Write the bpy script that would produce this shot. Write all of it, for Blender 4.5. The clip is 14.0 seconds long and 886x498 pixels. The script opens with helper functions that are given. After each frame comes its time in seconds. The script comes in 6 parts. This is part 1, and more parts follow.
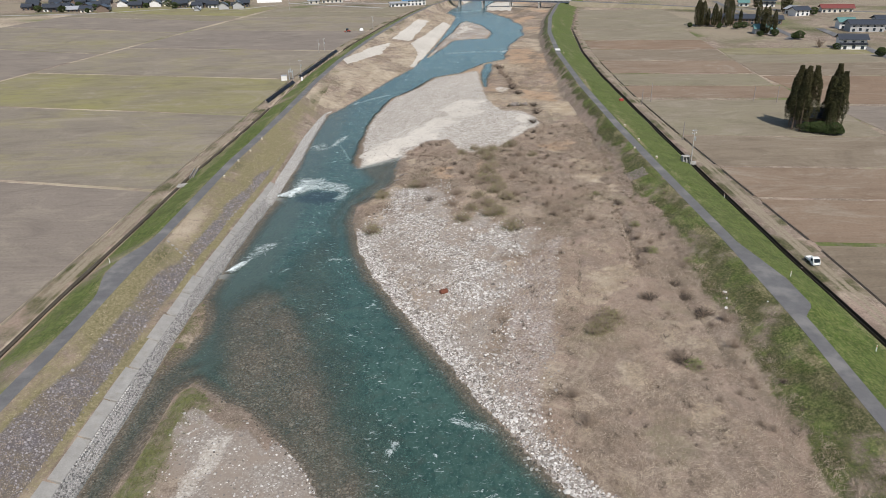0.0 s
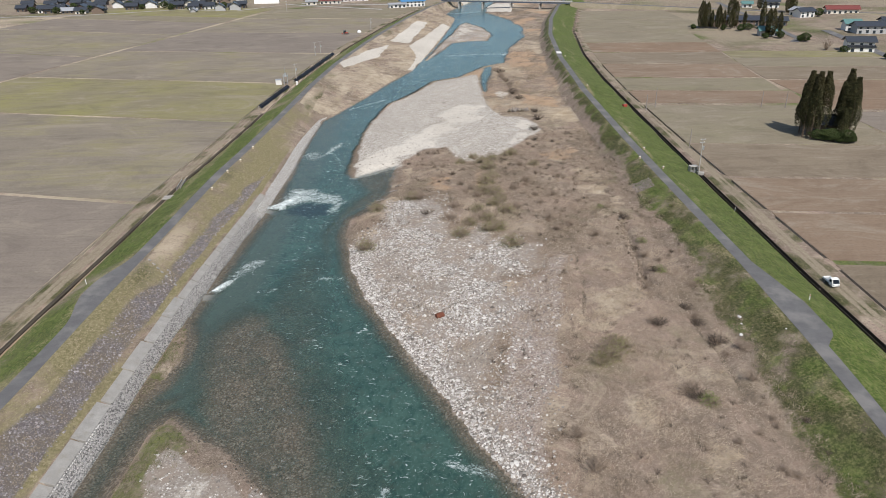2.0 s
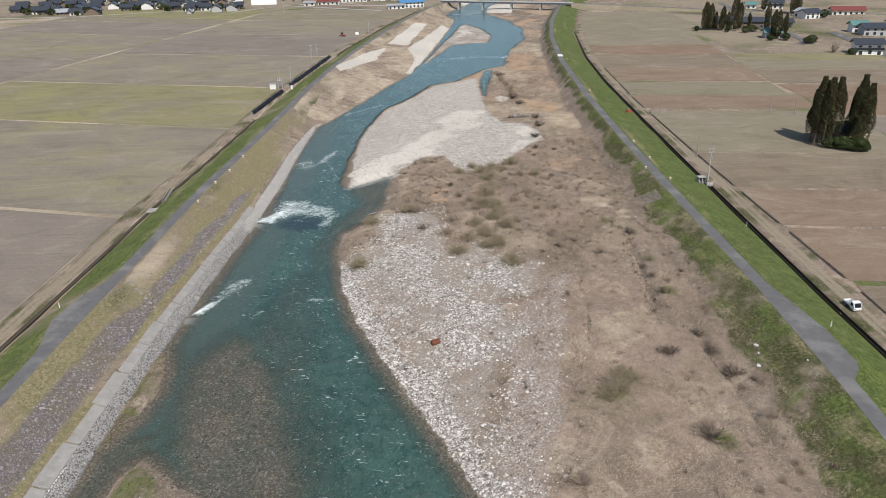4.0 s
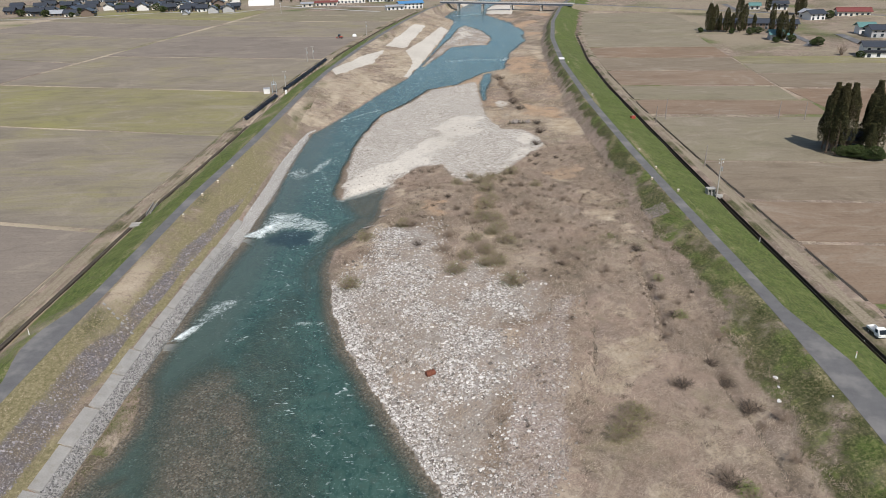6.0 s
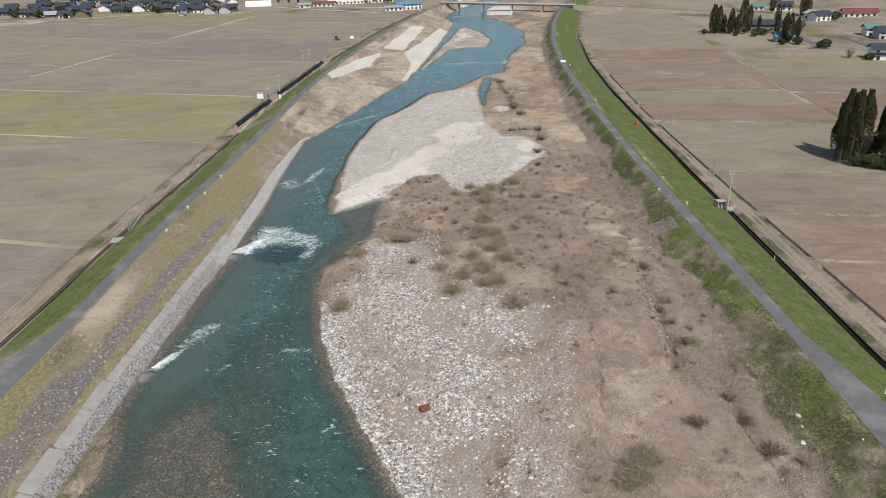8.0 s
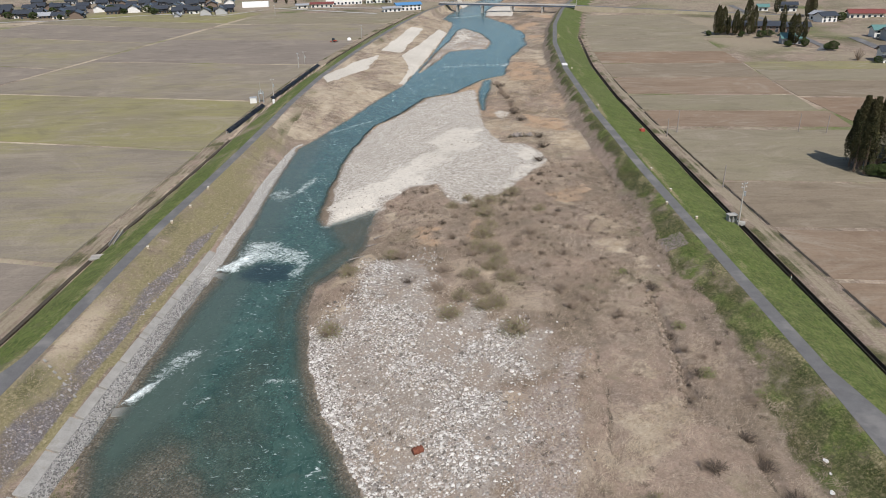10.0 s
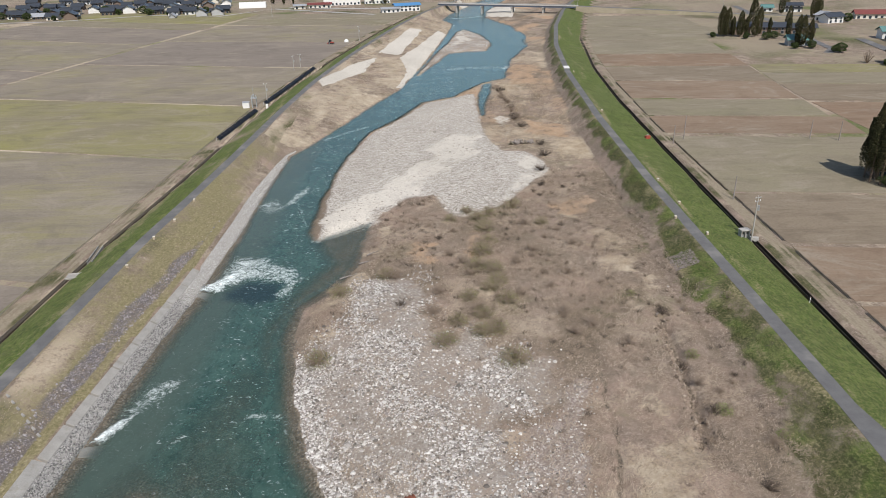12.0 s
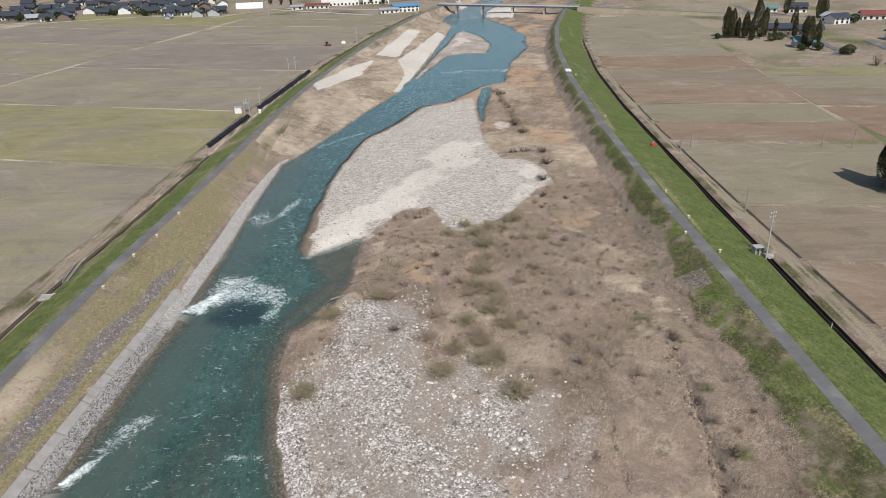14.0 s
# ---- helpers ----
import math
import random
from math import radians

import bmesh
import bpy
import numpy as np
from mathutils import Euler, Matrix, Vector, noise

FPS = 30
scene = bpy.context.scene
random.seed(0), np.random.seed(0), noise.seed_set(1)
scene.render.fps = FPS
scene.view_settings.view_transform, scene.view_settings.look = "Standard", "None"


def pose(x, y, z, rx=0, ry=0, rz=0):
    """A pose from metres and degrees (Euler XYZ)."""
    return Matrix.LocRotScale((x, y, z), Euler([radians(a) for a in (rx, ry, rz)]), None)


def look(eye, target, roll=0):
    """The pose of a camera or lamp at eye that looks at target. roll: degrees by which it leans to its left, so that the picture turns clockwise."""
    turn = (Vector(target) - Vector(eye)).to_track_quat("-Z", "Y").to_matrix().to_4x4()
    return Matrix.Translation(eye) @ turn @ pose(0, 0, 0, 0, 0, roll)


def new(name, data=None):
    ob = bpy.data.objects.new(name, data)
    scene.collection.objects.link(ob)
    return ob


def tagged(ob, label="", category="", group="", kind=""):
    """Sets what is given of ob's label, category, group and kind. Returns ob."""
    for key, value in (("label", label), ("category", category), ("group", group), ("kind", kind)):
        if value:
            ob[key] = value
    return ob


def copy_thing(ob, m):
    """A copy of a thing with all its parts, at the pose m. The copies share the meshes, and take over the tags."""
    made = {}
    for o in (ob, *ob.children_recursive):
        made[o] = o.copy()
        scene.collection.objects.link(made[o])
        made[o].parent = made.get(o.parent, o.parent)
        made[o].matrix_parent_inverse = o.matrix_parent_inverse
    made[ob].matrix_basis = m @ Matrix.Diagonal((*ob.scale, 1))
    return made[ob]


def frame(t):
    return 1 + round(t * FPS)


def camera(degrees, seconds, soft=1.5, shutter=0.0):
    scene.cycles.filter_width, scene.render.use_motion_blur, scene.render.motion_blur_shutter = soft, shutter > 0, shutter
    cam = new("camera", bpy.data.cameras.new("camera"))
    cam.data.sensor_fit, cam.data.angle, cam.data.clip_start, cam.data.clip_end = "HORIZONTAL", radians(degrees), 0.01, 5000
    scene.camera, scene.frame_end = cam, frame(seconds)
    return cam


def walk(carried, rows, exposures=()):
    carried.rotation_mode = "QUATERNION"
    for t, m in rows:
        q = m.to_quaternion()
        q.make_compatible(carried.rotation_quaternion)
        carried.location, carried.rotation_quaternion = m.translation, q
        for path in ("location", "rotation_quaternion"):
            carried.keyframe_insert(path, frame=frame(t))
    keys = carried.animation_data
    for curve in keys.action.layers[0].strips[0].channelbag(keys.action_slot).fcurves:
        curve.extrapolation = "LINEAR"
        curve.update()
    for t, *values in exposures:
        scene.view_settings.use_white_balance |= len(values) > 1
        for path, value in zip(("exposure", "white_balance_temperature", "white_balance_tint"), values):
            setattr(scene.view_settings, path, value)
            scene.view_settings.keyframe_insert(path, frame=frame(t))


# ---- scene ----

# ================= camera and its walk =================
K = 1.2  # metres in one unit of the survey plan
cam = camera(63.24, 14.0, soft=0.65)
ROWS = [  # seconds, eye in plan units, yaw, pitch, roll
    (0.0, 0.0, 0.0, 55.0, 0.0, -23.926, -1.171),
    (2.0, 0.723, 7.577, 55.133, 0.031, -23.925, -1.212),
    (4.0, 1.442, 15.193, 55.244, 0.063, -23.932, -1.254),
    (6.0, 2.157, 22.849, 55.332, 0.094, -23.945, -1.295),
    (8.0, 2.867, 30.543, 55.396, 0.125, -23.966, -1.337),
    (10.0, 3.573, 38.276, 55.438, 0.156, -23.994, -1.379),
    (12.0, 4.274, 46.049, 55.457, 0.187, -24.029, -1.42),
    (14.0, 4.971, 53.86, 55.453, 0.219, -24.071, -1.462),
]


def aim(x, y, z, yaw, pitch, roll):
    a, b = radians(yaw), radians(pitch)
    eye = Vector((x, y, z)) * K
    return look(eye, eye + Vector((-math.sin(a) * math.cos(b), math.cos(a) * math.cos(b), math.sin(b))), roll)


walk(cam, [(r[0], aim(*r[1:])) for r in ROWS])

# ================= sky and sun =================
SUN_TO = Vector((-0.25, 1.0, 0)).normalized()  # the way the shadows fall
ELEV = radians(50)
world = bpy.data.worlds.new("sky")
scene.world = world
world.use_nodes = True
wn = world.node_tree.nodes
sky = wn.new("ShaderNodeTexSky")
sky.sky_type, sky.sun_disc = "NISHITA", False
sky.sun_elevation, sky.sun_rotation = ELEV, math.atan2(-SUN_TO.x, -SUN_TO.y)
world.node_tree.links.new(sky.outputs[0], wn["Background"].inputs[0])
wn["Background"].inputs[1].default_value = 0.12
sun_data = bpy.data.lights.new("sun", "SUN")
sun_data.energy, sun_data.angle, sun_data.color = 4.5, radians(0.5), (1.0, 0.95, 0.88)
sun = new("sun", sun_data)
sun.matrix_world = look((0, -100, 200), Vector((0, -100, 200)) + SUN_TO * math.cos(ELEV) - Vector((0, 0, math.sin(ELEV))))
scene.view_settings.exposure = 0.0


# ================= materials =================
class Mat:
    """A small builder of node materials."""

    def __init__(self, name, rough=0.9, metal=0.0, spec=0.3):
        self.m = bpy.data.materials.new(name)
        self.m.use_nodes = True
        self.t = self.m.node_tree
        self.b = self.t.nodes["Principled BSDF"]
        self.b.inputs["Roughness"].default_value = rough
        self.b.inputs["Metallic"].default_value = metal
        self.b.inputs["Specular IOR Level"].default_value = spec
        self.co = self.t.nodes.new("ShaderNodeNewGeometry").outputs["Position"]

    def put(self, sock, v):
        if isinstance(v, (int, float)):
            sock.default_value = v
        elif isinstance(v, tuple):
            sock.default_value = (*v, 1.0) if len(v) == 3 and sock.type == "RGBA" else v
        else:
            self.t.links.new(v, sock)

    def local(self):
        self.co = self.t.nodes.new("ShaderNodeTexCoord").outputs["Object"]
        return self

    def noise(self, scale, detail=4, rough=0.6, stretch=None, dist=0.0):
        n = self.t.nodes.new("ShaderNodeTexNoise")
        n.inputs["Scale"].default_value, n.inputs["Detail"].default_value = scale, detail
        n.inputs["Roughness"].default_value, n.inputs["Distortion"].default_value = rough, dist
        src = self.co
        if stretch:
            mp = self.t.nodes.new("ShaderNodeMapping")
            mp.inputs["Scale"].default_value = stretch[:3]
            mp.inputs["Rotation"].default_value[2] = radians(stretch[3]) if len(stretch) > 3 else 0
            self.t.links.new(src, mp.inputs[0])
            src = mp.outputs[0]
        self.t.links.new(src, n.inputs["Vector"])
        return n.outputs["Fac"]

    def voronoi(self, scale, feature="F1", out="Distance", stretch=None, rnd=1.0):
        n = self.t.nodes.new("ShaderNodeTexVoronoi")
        n.feature = feature
        n.inputs["Scale"].default_value = scale
        n.inputs["Randomness"].default_value = rnd
        src = self.co
        if stretch:
            mp = self.t.nodes.new("ShaderNodeMapping")
            mp.inputs["Scale"].default_value = stretch
            self.t.links.new(src, mp.inputs[0])
            src = mp.outputs[0]
        self.t.links.new(src, n.inputs["Vector"])
        return n.outputs[out]

    def ramp(self, fac, *stops):
        n = self.t.nodes.new("ShaderNodeValToRGB")
        e = n.color_ramp.elements
        while len(e) < len(stops):
            e.new(0.5)
        for el, (pos, col) in zip(e, stops):
            el.position = pos
            el.color = (col, col, col, 1) if isinstance(col, (int, float)) else (*col, 1)
        self.t.links.new(fac, n.inputs[0])
        return n.outputs[0]

    def mix(self, fac, a, b, mode="MIX"):
        n = self.t.nodes.new("ShaderNodeMix")
        n.data_type, n.blend_type = "RGBA", mode
        self.put(n.inputs[0], fac), self.put(n.inputs[6], a), self.put(n.inputs[7], b)
        return n.outputs[2]

    def math(self, op, a, b=0.0, clamp=False):
        n = self.t.nodes.new("ShaderNodeMath")
        n.operation, n.use_clamp = op, clamp
        self.put(n.inputs[0], a), self.put(n.inputs[1], b)
        return n.outputs[0]

    def attr(self, name, out="Fac"):
        n = self.t.nodes.new("ShaderNodeAttribute")
        n.attribute_name = name
        return n.outputs[out]

    def random(self, island=False):
        if island:
            return self.t.nodes.new("ShaderNodeNewGeometry").outputs["Random Per Island"]
        return self.t.nodes.new("ShaderNodeObjectInfo").outputs["Random"]

    def color(self, v):
        self.put(self.b.inputs["Base Color"], v)
        return self

    def bump(self, h, strength=0.5, dist=0.05):
        n = self.t.nodes.new("ShaderNodeBump")
        n.inputs["Strength"].default_value, n.inputs["Distance"].default_value = strength, dist
        self.t.links.new(h, n.inputs["Height"])
        self.t.links.new(n.outputs[0], self.b.inputs["Normal"])
        return self


def plain(name, col, rough=0.8, metal=0.0, spread=0.25, scale=3.0, bump=0.2):
    """Paint, plaster, metal and the like: one colour, broken up at two scales."""
    m = Mat(name, rough, metal)
    lo, hi = tuple(c * (1 - spread) for c in col), tuple(min(1, c * (1 + spread)) for c in col)
    n = m.mix(0.5, m.noise(scale), m.noise(scale * 9))
    m.color(m.ramp(n, (0.3, lo), (0.7, hi)))
    if bump:
        m.bump(n, bump, 0.02)
    return m.m


def ground_material():
    m = Mat("ground_cover", 0.95, 0, 0.15)
    big, mid, fine, grit = m.noise(0.035, 4), m.noise(0.3, 5, 0.65), m.noise(2.2, 5, 0.7), m.noise(11, 3, 0.7)
    # dead brush and bare soil
    scrub = m.ramp(m.mix(0.4, mid, big), (0.38, (0.13, 0.098, 0.076)), (0.5, (0.24, 0.185, 0.145)), (0.62, (0.385, 0.305, 0.24)))
    fibre = m.noise(4.5, 5, 0.7, (1, 0.35, 1, 35), 2.5)
    fibre_b = m.noise(4.0, 5, 0.7, (0.35, 1, 1, 20), 2.5)
    scrub = m.mix(m.ramp(fibre, (0.45, 0.0), (0.66, 0.85)), scrub, (0.42, 0.345, 0.265))
    scrub = m.mix(m.ramp(fibre_b, (0.46, 0.0), (0.6, 0.75)), scrub, (0.12, 0.09, 0.07))
    scrub = m.mix(m.ramp(grit, (0.48, 0.0), (0.6, 0.65)), scrub, (0.085, 0.062, 0.045))
    scrub = m.mix(m.ramp(m.noise(0.09, 5, 0.65), (0.46, 0.0), (0.6, 0.5)), scrub, (0.28, 0.212, 0.172))
    scrub = m.mix(m.ramp(m.noise(0.16, 5, 0.7, None, 0.6), (0.57, 0.0), (0.68, 0.45)), scrub, (0.17, 0.135, 0.1))
    tangle = m.mix(0.5, m.noise(0.8, 7, 0.78, (1.2, 0.8, 1, 25), 1.4), m.noise(2.6, 6, 0.8, (0.8, 1.3, 1, 60), 1.0))
    scrub = m.mix(m.ramp(tangle, (0.39, 0.75), (0.485, 0.0)), scrub, (0.085, 0.064, 0.05))
    scrub = m.mix(m.ramp(tangle, (0.52, 0.0), (0.6, 0.65)), scrub, (0.46, 0.38, 0.3))
    for seed_scale, dist_, lo_, hi_, most, tint in ((0.055, 0.8, 0.5, 0.6, 0.7, (0.37, 0.272, 0.215)), (0.075, 1.2, 0.53, 0.63, 0.75, (0.45, 0.375, 0.285)), (0.09, 0.5, 0.54, 0.64, 0.7, (0.15, 0.118, 0.09)), (0.062, 0.2, 0.55, 0.64, 0.55, (0.2, 0.185, 0.105))):
        scrub = m.mix(m.math("MULTIPLY", m.ramp(m.noise(seed_scale, 6, 0.7, (1, 1, 1, seed_scale * 4000), dist_), (lo_, 0.0), (hi_, most)), m.ramp(fine, (0.36, 0.2), (0.56, 1.0))), scrub, tint)
    # straw-coloured fallen reeds
    straw = m.ramp(m.mix(0.5, fine, mid), (0.32, (0.26, 0.205, 0.145)), (0.5, (0.4, 0.33, 0.245)), (0.68, (0.55, 0.47, 0.36)))
    # fresh and mossy grass
    grass = m.ramp(mid, (0.3, (0.045, 0.074, 0.015)), (0.55, (0.078, 0.118, 0.025)), (0.75, (0.155, 0.165, 0.062)))
    grass = m.mix(m.ramp(fine, (0.45, 0.0), (0.68, 0.65)), grass, (0.235, 0.215, 0.09))
    blade = m.noise(1.3, 6, 0.78, (1.5, 0.7, 1, 20), 0.8)
    grass = m.mix(m.ramp(blade, (0.38, 0.75), (0.5, 0.0)), grass, (0.03, 0.048, 0.012))
    grass = m.mix(m.ramp(blade, (0.56, 0.0), (0.67, 0.45)), grass, (0.25, 0.22, 0.115))
    moss = m.ramp(m.mix(0.5, fine, blade), (0.38, (0.032, 0.038, 0.014)), (0.5, (0.07, 0.075, 0.03)), (0.62, (0.2, 0.168, 0.1)))
    # river gravel
    cell = m.voronoi(3.2, out="Color")
    gravel = m.ramp(cell, (0.1, (0.24, 0.212, 0.185)), (0.5, (0.37, 0.335, 0.3)), (0.9, (0.6, 0.57, 0.53)))
    # shadow between the stones, painted as darker cell rims
    gravel = m.mix(m.ramp(m.voronoi(3.2), (0.15, 0.0), (0.4, 0.65)), gravel, (0.235, 0.195, 0.16))
    gravel = m.mix(m.ramp(m.mix(0.6, mid, m.noise(0.11, 4)), (0.46, 0.0), (0.58, 0.8)), gravel, (0.29, 0.235, 0.19))
    sand = m.ramp(fine, (0.3, (0.46, 0.42, 0.36)), (0.7, (0.65, 0.605, 0.535)))
    sand = m.mix(m.ramp(m.noise(0.75, 6, 0.75, (1.2, 0.8, 1, 30), 1.2), (0.54, 0.0), (0.64, 0.75)), sand, (0.33, 0.285, 0.24))
    # grey rip-rap
    rap = m.ramp(m.voronoi(4.5, out="Color"), (0.1, (0.13, 0.116, 0.118)), (0.5, (0.215, 0.195, 0.2)), (0.9, (0.36, 0.33, 0.33)))
    rap = m.mix(m.ramp(m.mix(0.5, mid, m.noise(0.12, 4)), (0.45, 0.0), (0.6, 0.85)), rap, (0.25, 0.2, 0.13))
    rap = m.mix(m.ramp(m.voronoi(4.5), (0.2, 0.0), (0.45, 0.6)), rap, (0.075, 0.066, 0.066))
    # dry olive turf, fine pinkish gravel, rust-coloured reeds, dark brushwood, speckled bar
    hair = m.noise(3.0, 5, 0.75, (1, 0.4, 1, 12), 1.0)
    turf = m.ramp(m.mix(0.5, fine, hair), (0.34, (0.1, 0.09, 0.042)), (0.5, (0.205, 0.178, 0.095)), (0.66, (0.37, 0.315, 0.2)))
    pink = m.ramp(m.voronoi(4.6, out="Color"), (0.1, (0.2, 0.158, 0.135)), (0.5, (0.31, 0.258, 0.228)), (0.93, (0.52, 0.47, 0.43)))
    pink = m.mix(m.ramp(fine, (0.5, 0.0), (0.66, 0.6)), pink, (0.25, 0.195, 0.16))
    russet = m.ramp(m.mix(0.5, fine, fibre), (0.34, (0.24, 0.155, 0.095)), (0.5, (0.4, 0.275, 0.18)), (0.66, (0.52, 0.385, 0.265)))
    dusk = m.ramp(m.mix(0.5, fine, fibre_b), (0.36, (0.075, 0.058, 0.042)), (0.5, (0.16, 0.125, 0.092)), (0.64, (0.27, 0.215, 0.16)))
    dash = m.mix(0.5, m.noise(1.1, 6, 0.75, (0.8, 1.7, 1, -14), 1.0), m.noise(3.4, 4, 0.7, (0.7, 1.4, 1, -14), 0.5))
    speck = m.ramp(dash, (0.42, (0.17, 0.143, 0.115)), (0.49, (0.38, 0.343, 0.3)), (0.56, (0.58, 0.545, 0.49)))
    # packed earth of the tracks
    dirt = m.ramp(fine, (0.3, (0.2, 0.163, 0.115)), (0.7, (0.33, 0.28, 0.205)))
    # wet stones and mud of the bed; also colours the painted shade in the runnels
    bed = m.ramp(m.voronoi(4.2, out="Color"), (0.1, (0.07, 0.055, 0.042)), (0.6, (0.165, 0.13, 0.1)), (0.95, (0.33, 0.275, 0.22)))
    bed = m.mix(m.ramp(mid, (0.4, 0.0), (0.65, 0.6)), bed, (0.13, 0.11, 0.086))
    a, b, c, d = [m.t.nodes.new("ShaderNodeSeparateColor") for k in range(4)]
    for node, name in ((a, "cover_a"), (b, "cover_b"), (c, "cover_c"), (d, "cover_d")):
        m.t.links.new(m.attr(name, "Color"), node.inputs[0])
    wob = m.math("MULTIPLY", m.math("SUBTRACT", m.mix(0.5, mid, fine), 0.5), 1.1)

    def edge(s):
        return m.ramp(m.math("ADD", s, wob), (0.38, 0.0), (0.62, 1.0))

    col = scrub
    for s, look_ in ((m.attr("dusk"), dusk), (a.outputs[2], straw), (d.outputs[1], russet), (c.outputs[0], moss), (a.outputs[1], grass), (c.outputs[2], turf), (b.outputs[0], rap), (d.outputs[0], pink), (a.outputs[0], gravel), (d.outputs[2], speck), (c.outputs[1], sand), (b.outputs[1], dirt), (b.outputs[2], bed)):
        col = m.mix(edge(s), col, look_)
    col = m.mix(m.ramp(big, (0.35, 0.0), (0.65, 0.16)), col, (0.12, 0.1, 0.07))
    m.color(col)
    m.bump(m.mix(0.5, fibre, m.mix(0.5, grit, cell)), 0.45, 0.2)
    return m.m


def water_material():
    m = Mat("river_water", 0.12, 0, 0.5)
    m.b.inputs["IOR"].default_value = 1.33
    rip, chop, swell = m.noise(2.4, 4, 0.65, (1, 0.7, 1)), m.noise(0.7, 4, 0.65, (1, 0.6, 1), 0.8), m.noise(0.07, 4, 0.6)
    deep = m.ramp(swell, (0.35, (0.04, 0.08, 0.066)), (0.65, (0.056, 0.108, 0.088)))
    # grazing sky reflection put into the colour: bluer with distance
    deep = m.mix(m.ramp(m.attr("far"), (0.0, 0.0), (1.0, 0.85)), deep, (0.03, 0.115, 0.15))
    # wave shading painted into the colour: dark troughs of the chop
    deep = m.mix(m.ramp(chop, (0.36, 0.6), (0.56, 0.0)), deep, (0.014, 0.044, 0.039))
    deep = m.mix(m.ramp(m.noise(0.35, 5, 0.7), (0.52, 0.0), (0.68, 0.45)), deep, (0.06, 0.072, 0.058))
    # lit ripple crests, painted as pale teal
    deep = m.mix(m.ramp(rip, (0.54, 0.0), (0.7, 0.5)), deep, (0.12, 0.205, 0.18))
    deep = m.mix(m.ramp(m.attr("lively"), (0.2, 0.7), (0.9, 0.0)), deep, (0.07, 0.092, 0.074))
    deep = m.mix(m.attr("pool"), deep, (0.014, 0.03, 0.034))
    foam_n = m.mix(0.5, m.noise(0.55, 7, 0.75, (1, 1, 1), 1.8), m.noise(2.4, 6, 0.8, (1.3, 0.8, 1, 35), 1.4))
    foam = m.ramp(m.math("ADD", m.attr("foam"), m.math("MULTIPLY", m.math("SUBTRACT", foam_n, 0.52), 4.5)), (0.35, 0.0), (1.0, 1.0))
    dash = m.noise(1.05, 4, 0.6, (0.75, 1.25, 1, 18), 1.4)
    caps = m.math("MULTIPLY", m.ramp(dash, (0.61, 0.0), (0.72, 0.75)), m.ramp(m.noise(0.16, 4), (0.42, 0.1), (0.58, 1.0)))
    caps = m.math("MULTIPLY", caps, m.ramp(m.attr("depth"), (0.1, 0.0), (0.3, 1.0)))
    caps = m.math("MULTIPLY", caps, m.attr("lively"))
    white = m.math("MAXIMUM", foam, caps)
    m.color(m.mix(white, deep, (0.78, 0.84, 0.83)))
    m.put(m.b.inputs["Roughness"], m.ramp(white, (0.0, 0.16), (0.6, 0.8)))
    m.bump(m.mix(0.4, chop, rip), 0.6, 0.3)
    clear = m.ramp(m.attr("depth"), (0.0, 0.05), (0.2, 0.26), (0.46, 0.6), (0.8, 0.86), (1.0, 0.95))
    m.put(m.b.inputs["Alpha"], m.math("MAXIMUM", clear, white))
    return m.m


def asphalt_material():
    m = Mat("asphalt", 0.92, 0, 0.25)
    n = m.mix(0.5, m.noise(0.5), m.noise(14, 3))
    col = m.ramp(n, (0.3, (0.095, 0.093, 0.095)), (0.7, (0.155, 0.152, 0.15)))
    m.color(m.mix(m.ramp(m.noise(0.16, 5), (0.5, 0.0), (0.66, 0.4)), col, (0.27, 0.255, 0.235)))
    m.bump(m.noise(20, 3), 0.3, 0.02)
    return m.m


def concrete_material(name="concrete", base=(0.4, 0.385, 0.36)):
    m = Mat(name, 0.9, 0, 0.25)
    lo, hi = tuple(c * 0.72 for c in base), tuple(c * 1.18 for c in base)
    n = m.mix(0.45, m.noise(0.7, 5), m.noise(6, 5))
    col = m.ramp(n, (0.32, lo), (0.68, hi))
    col = m.mix(m.ramp(m.noise(0.4, 6, 0.7), (0.55, 0.0), (0.7, 0.55)), col, (0.19, 0.165, 0.12))
    m.color(m.mix(m.math("MULTIPLY", m.random(), 0.3), col, (0.3, 0.28, 0.25)))
    m.bump(n, 0.4, 0.04)
    return m.m


